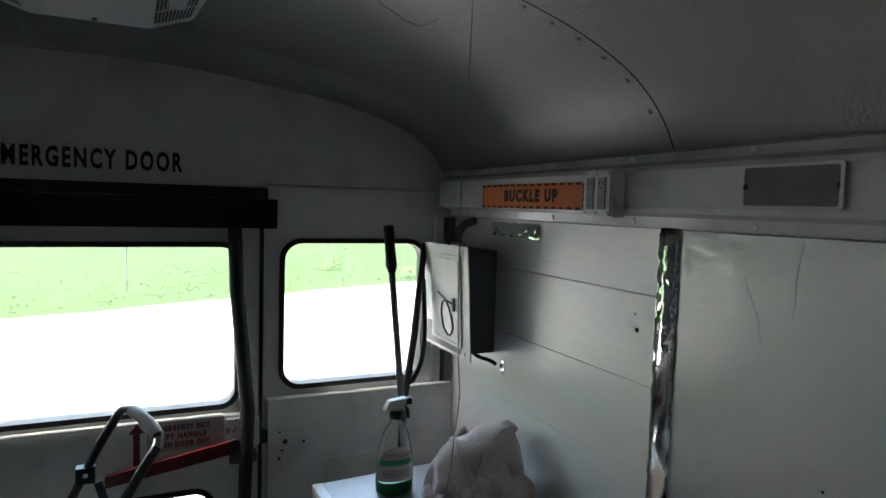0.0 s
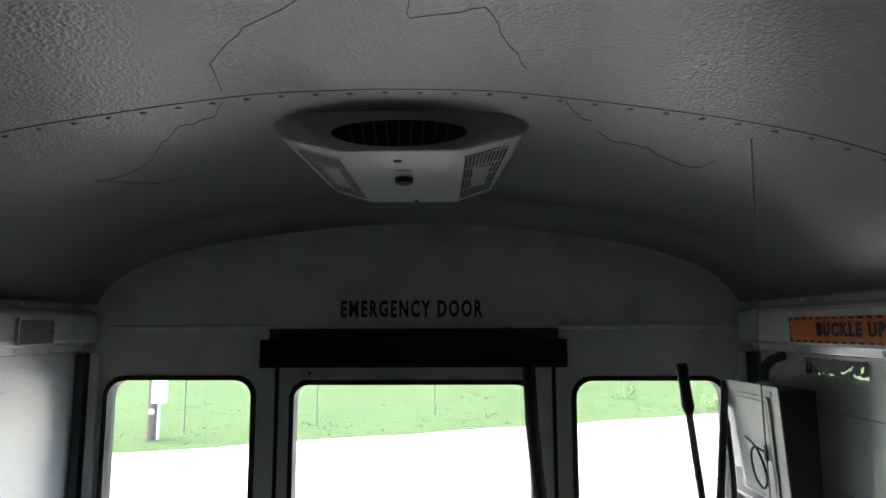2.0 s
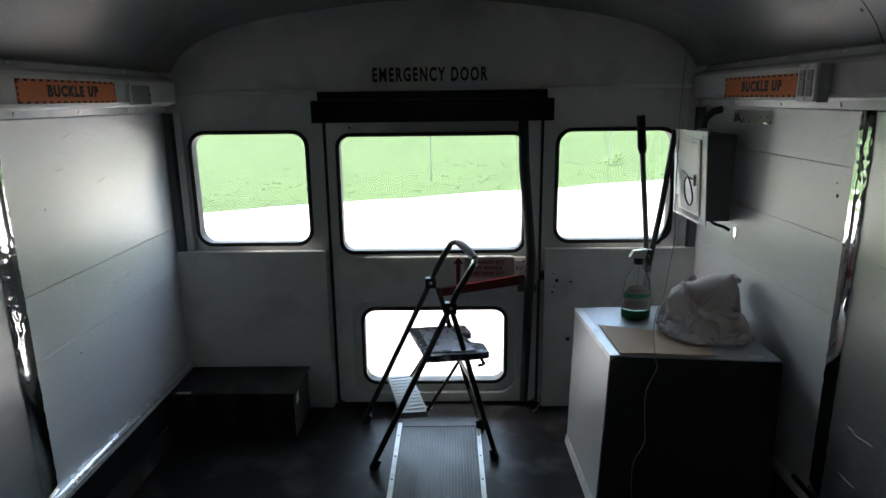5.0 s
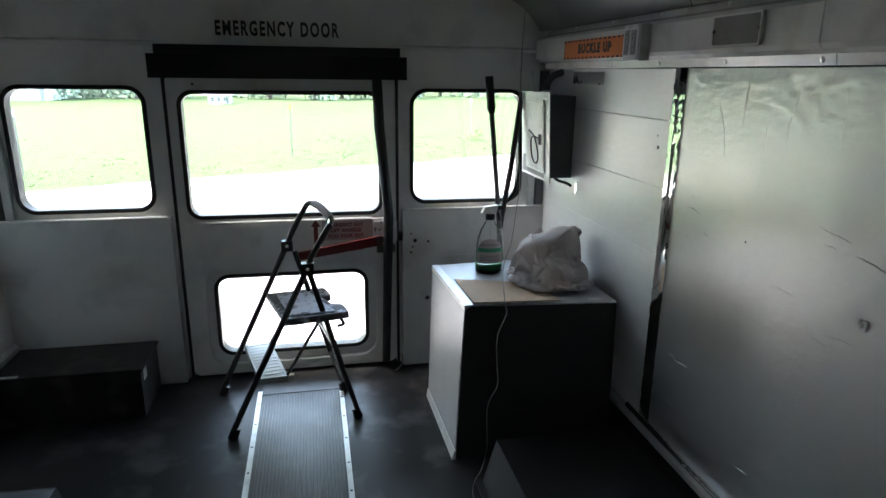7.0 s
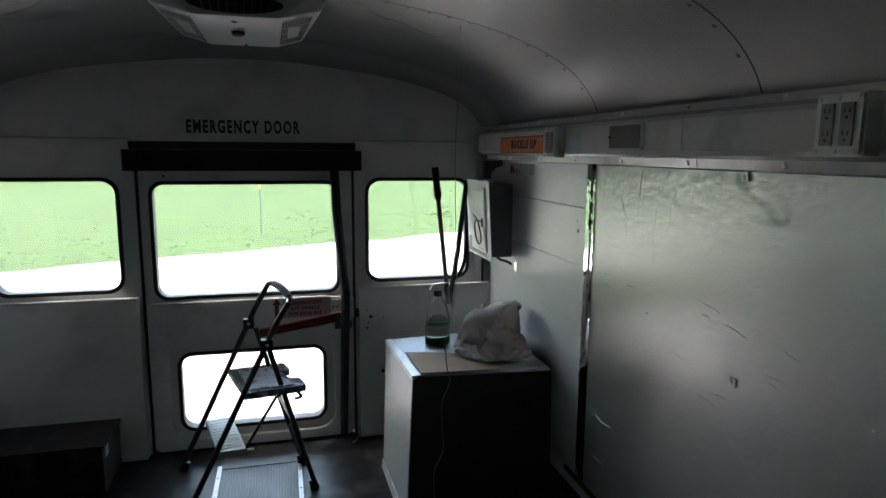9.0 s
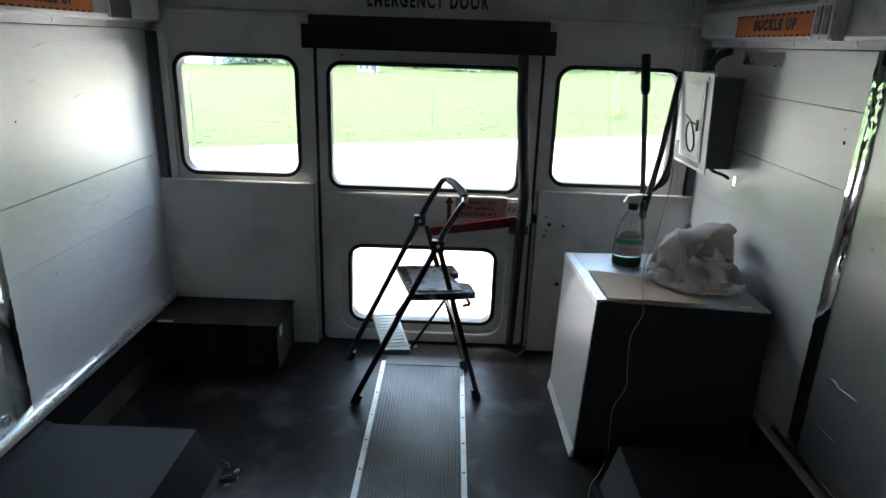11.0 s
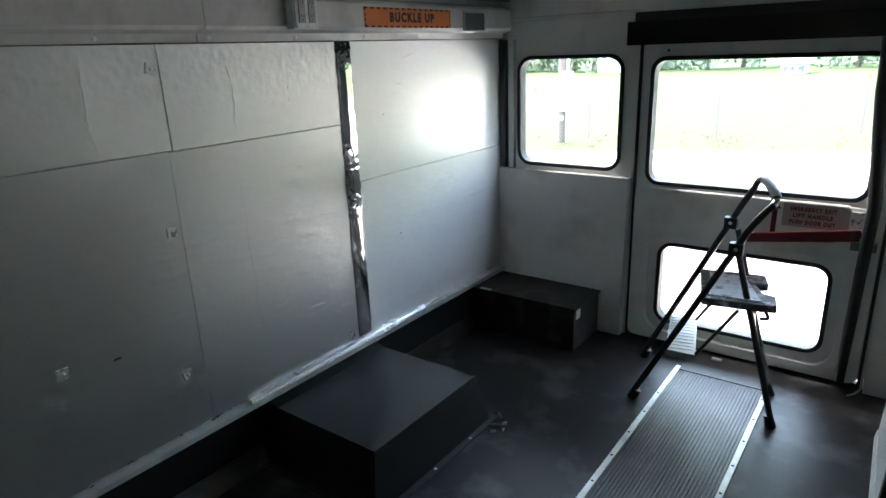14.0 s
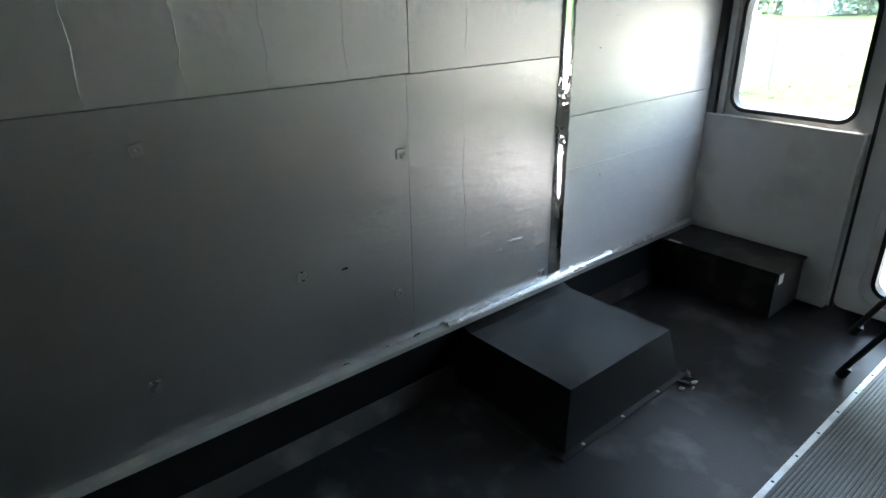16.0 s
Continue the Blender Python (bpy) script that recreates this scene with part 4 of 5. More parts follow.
# ---- floor boxes ----
def wheel_box(s, label):
    th = thing("wheel_box", (s * 0.84, -1.27, 0.0), label, "wheel box", "wheel boxes")
    bm = bmesh.new()
    x0, x1, xb = s * 1.12, s * 0.637, s * 0.607
    lo = [(x0, -1.575, 0.001), (xb, -1.575, 0.001), (xb, -0.955, 0.001), (x0, -0.955, 0.001)]
    hi = [(x0, -1.528, 0.193), (x1, -1.528, 0.193), (x1, -1.005, 0.193), (x0, -1.005, 0.193)]
    hexa(bm, lo + hi)
    part("body", bevel(bm, 0.008, 3), M["blackpaint"], th, smooth=40)
    bm = block(s * 1.12, s * 0.588, -1.60, -0.935, 0.001, 0.008, 0.002)
    part("flange", bm, M["rubber"], th)
    bm = bmesh.new()
    hexa(bm, [(s * 1.121, -1.53, 0.19), (s * 1.06, -1.53, 0.19), (s * 1.06, -1.003, 0.19), (s * 1.121, -1.003, 0.19), (s * 1.121, -1.53, 0.213), (s * 1.115, -1.53, 0.213), (s * 1.115, -1.003, 0.213), (s * 1.121, -1.003, 0.213)])
    part("wall_flange", bm, M["blackpaint"], th)
    for y in (-1.5, -1.3, -1.1):
        bm = bmesh.new()
        dome(bm, (s * 0.597, y, 0.008), (0, 0, 1), 0.006, 0.003)
        part("bolt", bm, M["ledge"], th)


wheel_box(-1, "black painted metal wheel box on the floor by the wall")
wheel_box(1, "black painted metal wheel box in front of the metal-clad chest")
th = thing("heater_box", (-0.84, -0.16, 0.0), "worn black metal box on the floor with a white tag", "metal box")
part("body", block(-1.118, -0.585, -0.305, -0.018, 0.001, 0.196, 0.006), M["blackbox"], th, smooth=40)
part("lid", block(-1.118, -0.576, -0.312, -0.016, 0.1965, 0.206, 0.003), M["blackbox"], th, smooth=40)
part("tag", block(-0.5755, -0.574, -0.302, -0.262, 0.155, 0.197), M["paper"], th, "white paper tag")
part("lid_scrap", block(-1.07, -1.01, -0.309, -0.292, 0.2065, 0.2085), M["paper"], th)
# scraps on the floor
for k, (x, y, a, w) in enumerate(((-0.565, -0.985, 20, 0.028), (-0.545, -0.955, 70, 0.014), (-0.585, -0.93, 130, 0.022), (-0.555, -1.02, 40, 0.010), (-0.60, -0.915, 5, 0.016), (-0.53, -0.99, 95, 0.009))):
    bm = bmesh.new()
    bmesh.ops.create_icosphere(bm, subdivisions=2, radius=1)
    for v in bm.verts:
        v.co *= 1 + 0.5 * noise.noise(v.co * 1.8 + Vector((k * 3.1, 0, 0)))
    bm.transform(pose(x, y, 0.006, 0, 0, a) @ Matrix.Diagonal((w, w * 0.4, 0.006, 1)))
    tagged(part("debris", bm, M["blackpl"] if k % 2 == 0 else M["sheet"], smooth=180), "small scrap of debris on the floor", "debris", "floor debris")
bm = bmesh.new()
tube(bm, curve([(-0.60, -0.93, 0.012), (-0.56, -0.965, 0.022), (-0.535, -0.96, 0.03), (-0.52, -0.975, 0.018)]), 0.002, 6)
tagged(part("wire_scrap", bm, M["blackpl"]), "bent scrap of black wire on the floor", "wire")
tagged(part("paper_scrap", block(-0.060, -0.022, -0.072, -0.055, 0.0065, 0.012, 0.002), M["paper"]), "small white scrap of paper by the door", "scrap")
tagged(part("floor_cord", rod(curve([(0.43, -0.10, 0.006), (0.455, -0.075, 0.012), (0.47, -0.05, 0.03), (0.468, -0.04, 0.06)]), 0.0035, 6), M["cord"], smooth=50), "short pale cord end by the door foot", "cord")

# ---- metal-clad chest with what lies on it ----
ch = thing("metal_clad_chest", (0.82, -0.58, 0.0), "low chest clad in grey sheet metal against the side wall", "chest")
lo = [(0.553, -0.805, 0.001), (1.09, -0.880, 0.001), (1.09, -0.33, 0.001), (0.541, -0.345, 0.001)]
hi = [(0.585, -0.772, 0.560), (1.09, -0.855, 0.572), (1.09, -0.29, 0.566), (0.563, -0.300, 0.557)]
bm = bmesh.new()
hexa(bm, [Vector(p) for p in lo] + [Vector(p) for p in hi])
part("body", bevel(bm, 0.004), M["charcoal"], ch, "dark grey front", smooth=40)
n_l = Vector((-0.004, 0, 0))
bm = bmesh.new()
hexa(bm, [Vector(lo[0]) + n_l + Vector((0, 0.004, 0.03)), Vector(lo[0]) + Vector((0, 0.004, 0.03)), Vector(lo[3]) + Vector((0, -0.002, 0.03)), Vector(lo[3]) + n_l + Vector((0, -0.002, 0.03)),
          Vector(hi[0]) + n_l + Vector((0, 0.006, -0.004)), Vector(hi[0]) + Vector((0, 0.006, -0.004)), Vector(hi[3]) + Vector((0, -0.002, -0.004)), Vector(hi[3]) + n_l + Vector((0, -0.002, -0.004))])
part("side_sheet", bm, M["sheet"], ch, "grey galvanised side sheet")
bm = bmesh.new()
hexa(bm, [Vector(p) + Vector((0, 0, 0.0005)) for p in hi] + [Vector(p) + Vector((0, 0, 0.005)) for p in hi])
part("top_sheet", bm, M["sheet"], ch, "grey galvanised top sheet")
bm = bmesh.new()
hexa(bm, [Vector(hi[0]) + Vector((-0.006, -0.003, -0.012)), Vector(hi[0]) + Vector((0.024, -0.003, 0.0055)), Vector(hi[3]) + Vector((0.02, 0, 0.0055)), Vector(hi[3]) + Vector((-0.006, 0, -0.012)),
          Vector(hi[0]) + Vector((-0.006, -0.003, 0.006)), Vector(hi[0]) + Vector((0.024, -0.003, 0.0075)), Vector(hi[3]) + Vector((0.02, 0, 0.0075)), Vector(hi[3]) + Vector((-0.006, 0, 0.006))])
part("edge_trim", bm, M["alu"], ch, "pale metal edge trim")
bm = bmesh.new()
hexa(bm, [Vector(lo[0]) + Vector((-0.016, -0.004, 0)), Vector(lo[0]) + Vector((-0.002, -0.004, 0)), Vector(lo[3]) + Vector((-0.002, 0, 0)), Vector(lo[3]) + Vector((-0.012, 0, 0)),
          Vector(lo[0]) + Vector((-0.007, -0.004, 0.034)), Vector(lo[0]) + Vector((-0.001, -0.004, 0.034)), Vector(lo[3]) + Vector((-0.001, 0, 0.034)), Vector(lo[3]) + Vector((-0.007, 0, 0.034))])
part("base_trim", bm, M["alu"], ch, "pale metal base trim")
bm = bmesh.new()
hexa(bm, [(0.612, -0.768, 0.5685), (0.905, -0.812, 0.5765), (0.880, -0.62, 0.5745), (0.605, -0.505, 0.5665), (0.612, -0.768, 0.572), (0.905, -0.812, 0.580), (0.880, -0.62, 0.578), (0.605, -0.505, 0.570)])
tagged(part("cardboard_sheet", bm, M["cardboard"]), "brown cardboard sheet lying on the metal chest", "cardboard")


bm = bmesh.new()
hexa(bm, [(1.000, -0.826, 0.5765), (1.040, -0.834, 0.5775), (1.046, -0.822, 0.5775), (1.006, -0.812, 0.5765), (1.000, -0.826, 0.579), (1.040, -0.834, 0.580), (1.046, -0.822, 0.580), (1.006, -0.812, 0.579)])
tagged(part("paper_scrap", bm, M["paper"]), "small white scrap of paper on the metal chest", "scrap")


def towel():
    """A towel dropped in a heap: a sheet of thick cloth let fall over soft lumps until its folds settle."""
    n, side = 100, 0.82
    rs = np.random.default_rng(11)
    gu, gv = np.meshgrid(np.linspace(-0.5, 0.5, n), np.linspace(-0.5, 0.5, n), indexing="ij")
    c, d = math.cos(0.6), math.sin(0.6)
    squeeze = 0.43 * side
    p = np.stack([0.96 + squeeze * (gu * c - gv * d), -0.575 + squeeze * (gu * d + gv * c), np.full_like(gu, 0.78)], axis=-1)
    for k in range(9):
        a, f = rs.uniform(0, 6.28), rs.uniform(5, 17)
        p[..., 2] += 0.017 * np.sin(f * (gu * math.cos(a) + gv * math.sin(a)) * 2 + rs.uniform(0, 6))
    p += rs.normal(0, 0.001, p.shape)
    h = side / (n - 1)
    lumps = [((1.015, -0.535, 0.664), 0.096), ((0.918, -0.535, 0.656), 0.076), ((0.955, -0.64, 0.600), 0.068), ((1.04, -0.65, 0.60), 0.052)]
    old = p.copy()

    def pull(ai, bi, rest, stiff):
        a, b = p[ai], p[bi]
        e = b - a
        ln = np.sqrt((e ** 2).sum(-1, keepdims=True)) + 1e-9
        m = e * ((ln - rest) / ln * 0.5 * stiff)
        p[ai] += m
        p[bi] -= m

    S = np.s_
    links = []
    for st in (0, 1):
        links.append((S[st:n - 1:2, :], S[st + 1:n:2, :], h, 1.0))
        links.append((S[:, st:n - 1:2], S[:, st + 1:n:2], h, 1.0))
    for st in (0, 1):
        links.append((S[st:n - 1:2, :-1], S[st + 1:n:2, 1:], h * 1.414, 0.5))
        links.append((S[st:n - 1:2, 1:], S[st + 1:n:2, :-1], h * 1.414, 0.5))
    for st in range(6):
        links.append((S[st:n - 3:6, :], S[st + 3:n:6, :], 3 * h, 0.13))
        links.append((S[:, st:n - 3:6], S[:, st + 3:n:6], 3 * h, 0.13))
    for step in range(190):
        v = (p - old) * 0.93
        old = p.copy()
        p += v
        p[..., 2] -= 0.00022
        for _ in range(5):
            for ai, bi, rest, stiff in links:
                pull(ai, bi, rest if rest < 2.5 * h else np.minimum(rest, np.sqrt(((p[bi] - p[ai]) ** 2).sum(-1, keepdims=True)) * 1.15), stiff)
        for (x, y, z), r in lumps:
            e = p - np.array((x, y, z))
            ln = np.sqrt((e ** 2).sum(-1, keepdims=True)) + 1e-9
            touch = ln < r
            p = np.where(touch, np.array((x, y, z)) + e / ln * r, p)
            old = np.where(touch, old * 0.2 + p * 0.8, old)
        e = p[..., :2] - np.array((0.955, -0.59))
        ln = np.sqrt(((e / np.array((0.165, 0.175))) ** 2).sum(-1, keepdims=True))
        p[..., :2] = np.where(ln > 1, np.array((0.955, -0.59)) + e * (0.7 + 0.3 / np.maximum(ln, 1)), p[..., :2])
        p[..., 0] = np.minimum(p[..., 0], 1.10)
        ground = 0.584 + 0.02 * np.maximum(0, p[..., 0] - 0.9)
        low = p[..., 2] < ground
        p[..., 2] = np.where(low, ground, p[..., 2])
        old[low] = old[low] * 0.3 + p[low] * 0.7
    for _ in range(1):
        q = p.copy()
        q[1:-1, 1:-1] = 0.5 * p[1:-1, 1:-1] + 0.125 * (p[2:, 1:-1] + p[:-2, 1:-1] + p[1:-1, 2:] + p[1:-1, :-2])
        p = q
    faces = [(i * n + k, (i + 1) * n + k, (i + 1) * n + k + 1, i * n + k + 1) for i in range(n - 1) for k in range(n - 1)]
    me = bpy.data.meshes.new("towel")
    me.from_pydata([tuple(q) for q in p.reshape(-1, 3).tolist()], [], faces)
    ob = tagged(part_mesh("towel", me, M["towel"], smooth=180), "crumpled greyish towel heaped on the metal chest", "towel")
    thick = ob.modifiers.new("thickness", "SOLIDIFY")
    thick.thickness = 0.005
    fine = ob.modifiers.new("soften", "SUBSURF")
    fine.levels = fine.render_levels = 1


towel()


def spray_bottle(x, y, z):
    th = thing("spray_bottle", (x, y, z), "nearly empty clear spray bottle with green cleaner", "spray bottle")
    bm = lathe(bmesh.new(), (x, y, z), [(0.046, 0.0), (0.053, 0.007), (0.0545, 0.03), (0.0535, 0.07), (0.0515, 0.108), (0.0465, 0.142), (0.037, 0.172), (0.023, 0.196), (0.0160, 0.205), (0.0150, 0.216)], 28, 1.0, 0.72)
    b = part("bottle", bm, M["bottle"], th, "clear plastic bottle", smooth=60)
    bm = lathe(bmesh.new(), (x, y, z), [(0.044, 0.003), (0.0510, 0.009), (0.0525, 0.030), (0.0520, 0.040), (0.001, 0.0405)], 28, 1.0, 0.72)
    part("cleaner", bm, M["liquid"], b, "green liquid", smooth=60)

    def girth(h):
        return 0.0550 - 0.00070 * max(0.0, (h - 0.03) * 24) ** 2.1

    def wrap(name, material, parent, h0, h1, spread, lift, label="", arched=False):
        """A strip round the front of the bottle; an arched one has a round top."""
        bm = bmesh.new()
        rows = []
        for k in range(9):
            row = []
            for i in range(17):
                u = i / 16 * 2 - 1
                h = h0 + (h1 - h0) * k / 8 * (math.sqrt(max(0.0, 1 - (0.97 * u) ** 2)) * 0.6 + 0.4 if arched else 1)
                ang = radians(262 + spread * u)
                row.append(bm.verts.new((x + (girth(h) + lift) * math.cos(ang), y + (girth(h) + lift) * 0.72 * math.sin(ang), z + h)))
            rows.append(row)
        for r0, r1 in zip(rows, rows[1:]):
            for i in range(16):
                bm.faces.new((r0[i], r0[i + 1], r1[i + 1], r1[i]))
        return part(name, bm, material, parent, label, smooth=60)

    lb = wrap("label_wrap", M["sticker"], b, 0.046, 0.142, 62, 0.0006, "white round-topped label with a green band", True)
    wrap("label_band", M["green"], lb, 0.090, 0.106, 61, 0.0012)
    for h in (0.056, 0.062, 0.068, 0.074, 0.114, 0.120):
        wrap("label_print", M["darkgrey"], lb, h, h + 0.0022, 44, 0.0012)
    z += 0.016
    bm = lathe(bmesh.new(), (x, y, z), [(0.017, 0.196), (0.018, 0.199), (0.018, 0.216), (0.013, 0.220)], 18)
    part("collar", bm, M["blackpl"], th, "black collar", smooth=40)
    bm = bmesh.new()
    hexa(bm, [(x - 0.036, y - 0.012, z + 0.222), (x + 0.020, y - 0.013, z + 0.219), (x + 0.020, y + 0.013, z + 0.219), (x - 0.036, y + 0.012, z + 0.222), (x - 0.022, y - 0.010, z + 0.247), (x + 0.028, y - 0.011, z + 0.252), (x + 0.028, y + 0.011, z + 0.252), (x - 0.022, y + 0.010, z + 0.247)])
    part("spray_head", bevel(bm, 0.005, 3), M["whitepl"], th, "white trigger head", smooth=40)
    part("nozzle", block(x + 0.022, x + 0.044, y - 0.009, y + 0.009, z + 0.233, z + 0.250, 0.003), M["blackpl"], th, smooth=40)
    part("trigger", rod(curve([(x + 0.022, y, z + 0.232), (x + 0.034, y, z + 0.215), (x + 0.038, y, z + 0.192)]), 0.0055, 8), M["blackpl"], th, smooth=50)
    part("dip_tube", rod([(x, y, z + 0.03), (x + 0.004, y, z + 0.2)], 0.0025, 8), M["whitepl"], th)


spray_bottle(0.760, -0.425, 0.5645)

# ---- broom and mop handles in the corner ----
th = thing("broom", (0.90, -0.20, 0.0), "broom with a grey handle and black grip leaning in the corner", "broom")
top, foot = Vector((0.786, -0.256, 1.306)), Vector((0.925, -0.225, 0.08))
part("handle", rod([top.lerp(foot, 0.11), top.lerp(foot, 0.5)], 0.0105, 12), M["pole"], th, smooth=50)
part("lower_handle", rod([top.lerp(foot, 0.5), foot], 0.0125, 12), M["grip"], th, "pale grey lower handle", smooth=50)
part("grip", rod([top, top.lerp(foot, 0.01), top.lerp(foot, 0.05), top.lerp(foot, 0.10), top.lerp(foot, 0.115)], [0.015, 0.016, 0.0155, 0.018, 0.012], 12), M["blackpl"], th, "black plastic grip", smooth=50)
part("head", block(0.84, 1.01, -0.25, -0.19, 0.001, 0.10, 0.01), M["blackpl"], th)
part("hang_loop", rod(curve([(0.790, -0.262, 1.20), (0.800, -0.268, 1.197), (0.812, -0.268, 1.198)]), 0.0015, 6), M["blackpl"], th)
th = thing("mop", (0.94, -0.14, 0.0), "dark mop pole with a hooked guard leaning in the corner", "mop")
part("handle", rod([(0.985, -0.07, 1.24), (0.93, -0.13, 0.93), (0.885, -0.16, 0.70), (0.86, -0.18, 0.02)], 0.012, 12), M["steel"], th, smooth=50)
part("guard", rod(curve([(0.975, -0.09, 1.12), (0.972, -0.12, 0.95), (0.955, -0.14, 0.86), (0.925, -0.15, 0.80), (0.905, -0.155, 0.79)]), 0.009, 10), M["blackpl"], th, smooth=60)
part("head", block(0.80, 0.94, -0.21, -0.16, 0.001, 0.05, 0.008), M["blackpl"], th)
bm = rod(curve([(0.80, -0.262, 0.985), (0.83, -0.27, 1.010), (0.86, -0.27, 0.995), (0.875, -0.27, 0.965)]), 0.0012, 5)
tagged(part("wire_twist", bm, M["blackpl"]), "thin twist of wire round the broom handle", "wire")


# ---- electric box on the wall ----
def electric_box():
    th = thing("electric_box", (1.06, -0.24, 0.90), "grey electric breaker box with an open-edged white cover", "electric box")
    part("body", block(1.002, 1.118, -0.335, -0.075, 0.915, 1.235, 0.004), M["darkgrey"], th, "dark grey steel body", smooth=40)
    bm = bmesh.new()
    hexa(bm, [(1.003, -0.398, 0.905), (1.007, -0.398, 0.905), (1.012, -0.055, 0.902), (1.008, -0.055, 0.902), (0.984, -0.396, 1.250), (0.988, -0.396, 1.250), (0.986, -0.075, 1.247), (0.982, -0.075, 1.247)])
    cover = part("cover_plate", bm, M["cream"], th, "white enamel cover plate")
    m = Matrix(((0, 0, -1, 0), (-1, 0, 0, 0), (0, 1, 0, 0), (0, 0, 0, 1)))
    m = facing((0.9945, -0.235, 1.077), (-0.02, -1, 0), (-0.06, 0, 1))
    bm = ring(rounded(-0.102, 0.102, -0.132, 0.132, 0.008, 3), rounded(-0.112, 0.112, -0.142, 0.142, 0.010, 3), -0.007, 0.004)
    bm.transform(m @ Matrix.Rotation(radians(90), 4, "X"))
    part("door_frame", bm, M["cream"], cover)
    bm = block(-0.099, 0.099, -0.129, 0.129, -0.002, 0.005, 0.002)
    bm.transform(m)
    part("door", bm, M["cream"], cover, "closed white breaker door")
    bm = block(0.070, 0.080, -0.03, 0.01, 0.005, 0.012, 0.002)
    bm.transform(m)
    part("latch", bm, M["darkgrey"], cover)
    for x, y in ((-0.13, -0.155), (0.13, -0.155), (-0.13, 0.155), (0.13, 0.155)):
        bm = bmesh.new()
        dome(bm, (x, y, 0.001), (0, 0, 1), 0.006, 0.003)
        bm.transform(m)
        part("screw", bm, M["ledge"], cover)
    bm = rod([m @ Vector(p) for p in curve([(0.07, -0.005, 0.014), (0.035, 0.0, 0.022), (0.015, -0.03, 0.024), (0.025, -0.085, 0.022), (0.065, -0.105, 0.02), (0.085, -0.07, 0.018), (0.05, -0.005, 0.02), (-0.02, 0.02, 0.02)])], 0.0032, 8)
    part("cable_loop", bm, M["blackpl"], th, "looped black cable", smooth=60)
    bm = rod(curve([(1.05, -0.20, 1.235), (1.05, -0.19, 1.275), (1.08, -0.18, 1.31), (1.12, -0.18, 1.325)]), 0.014, 12)
    part("conduit", bm, M["darkgrey"], th, smooth=60)
    bm = lathe(bmesh.new(), (1.05, -0.20, 1.236), [(0.026, 0), (0.026, 0.012), (0.018, 0.018)], 16)
    part("conduit_nut", bm, M["zinc"], th, smooth=40)
    bm = rod(curve([(1.06, -0.29, 0.916), (1.065, -0.33, 0.905), (1.085, -0.37, 0.90), (1.10, -0.385, 0.89)]), 0.006, 8)
    part("cable_tail", bm, M["blackpl"], th, smooth=60)


electric_box()
bm = rod(curve([(0.702, -0.93, 1.766), (0.697, -0.93, 1.55), (0.690, -0.93, 1.40), (0.690, -0.93, 1.28), (0.695, -0.928, 1.09), (0.702, -0.926, 0.99), (0.692, -0.928, 0.90), (0.682, -0.93, 0.82), (0.660, -0.93, 0.74), (0.670, -0.93, 0.63), (0.677, -0.93, 0.59),
                (0.650, -0.93, 0.515), (0.652, -0.93, 0.42), (0.656, -0.93, 0.345), (0.625, -0.93, 0.267), (0.628, -0.93, 0.12), (0.610, -0.935, 0.04), (0.585, -0.95, 0.0115), (0.560, -1.02, 0.012), (0.555, -1.12, 0.003), (0.53, -1.3, 0.003)], 8), 0.0013, 6)
tagged(part("extension_cord", bm, M["cord"], smooth=60), "thin pale kinked cord hanging from ceiling to floor", "cord")


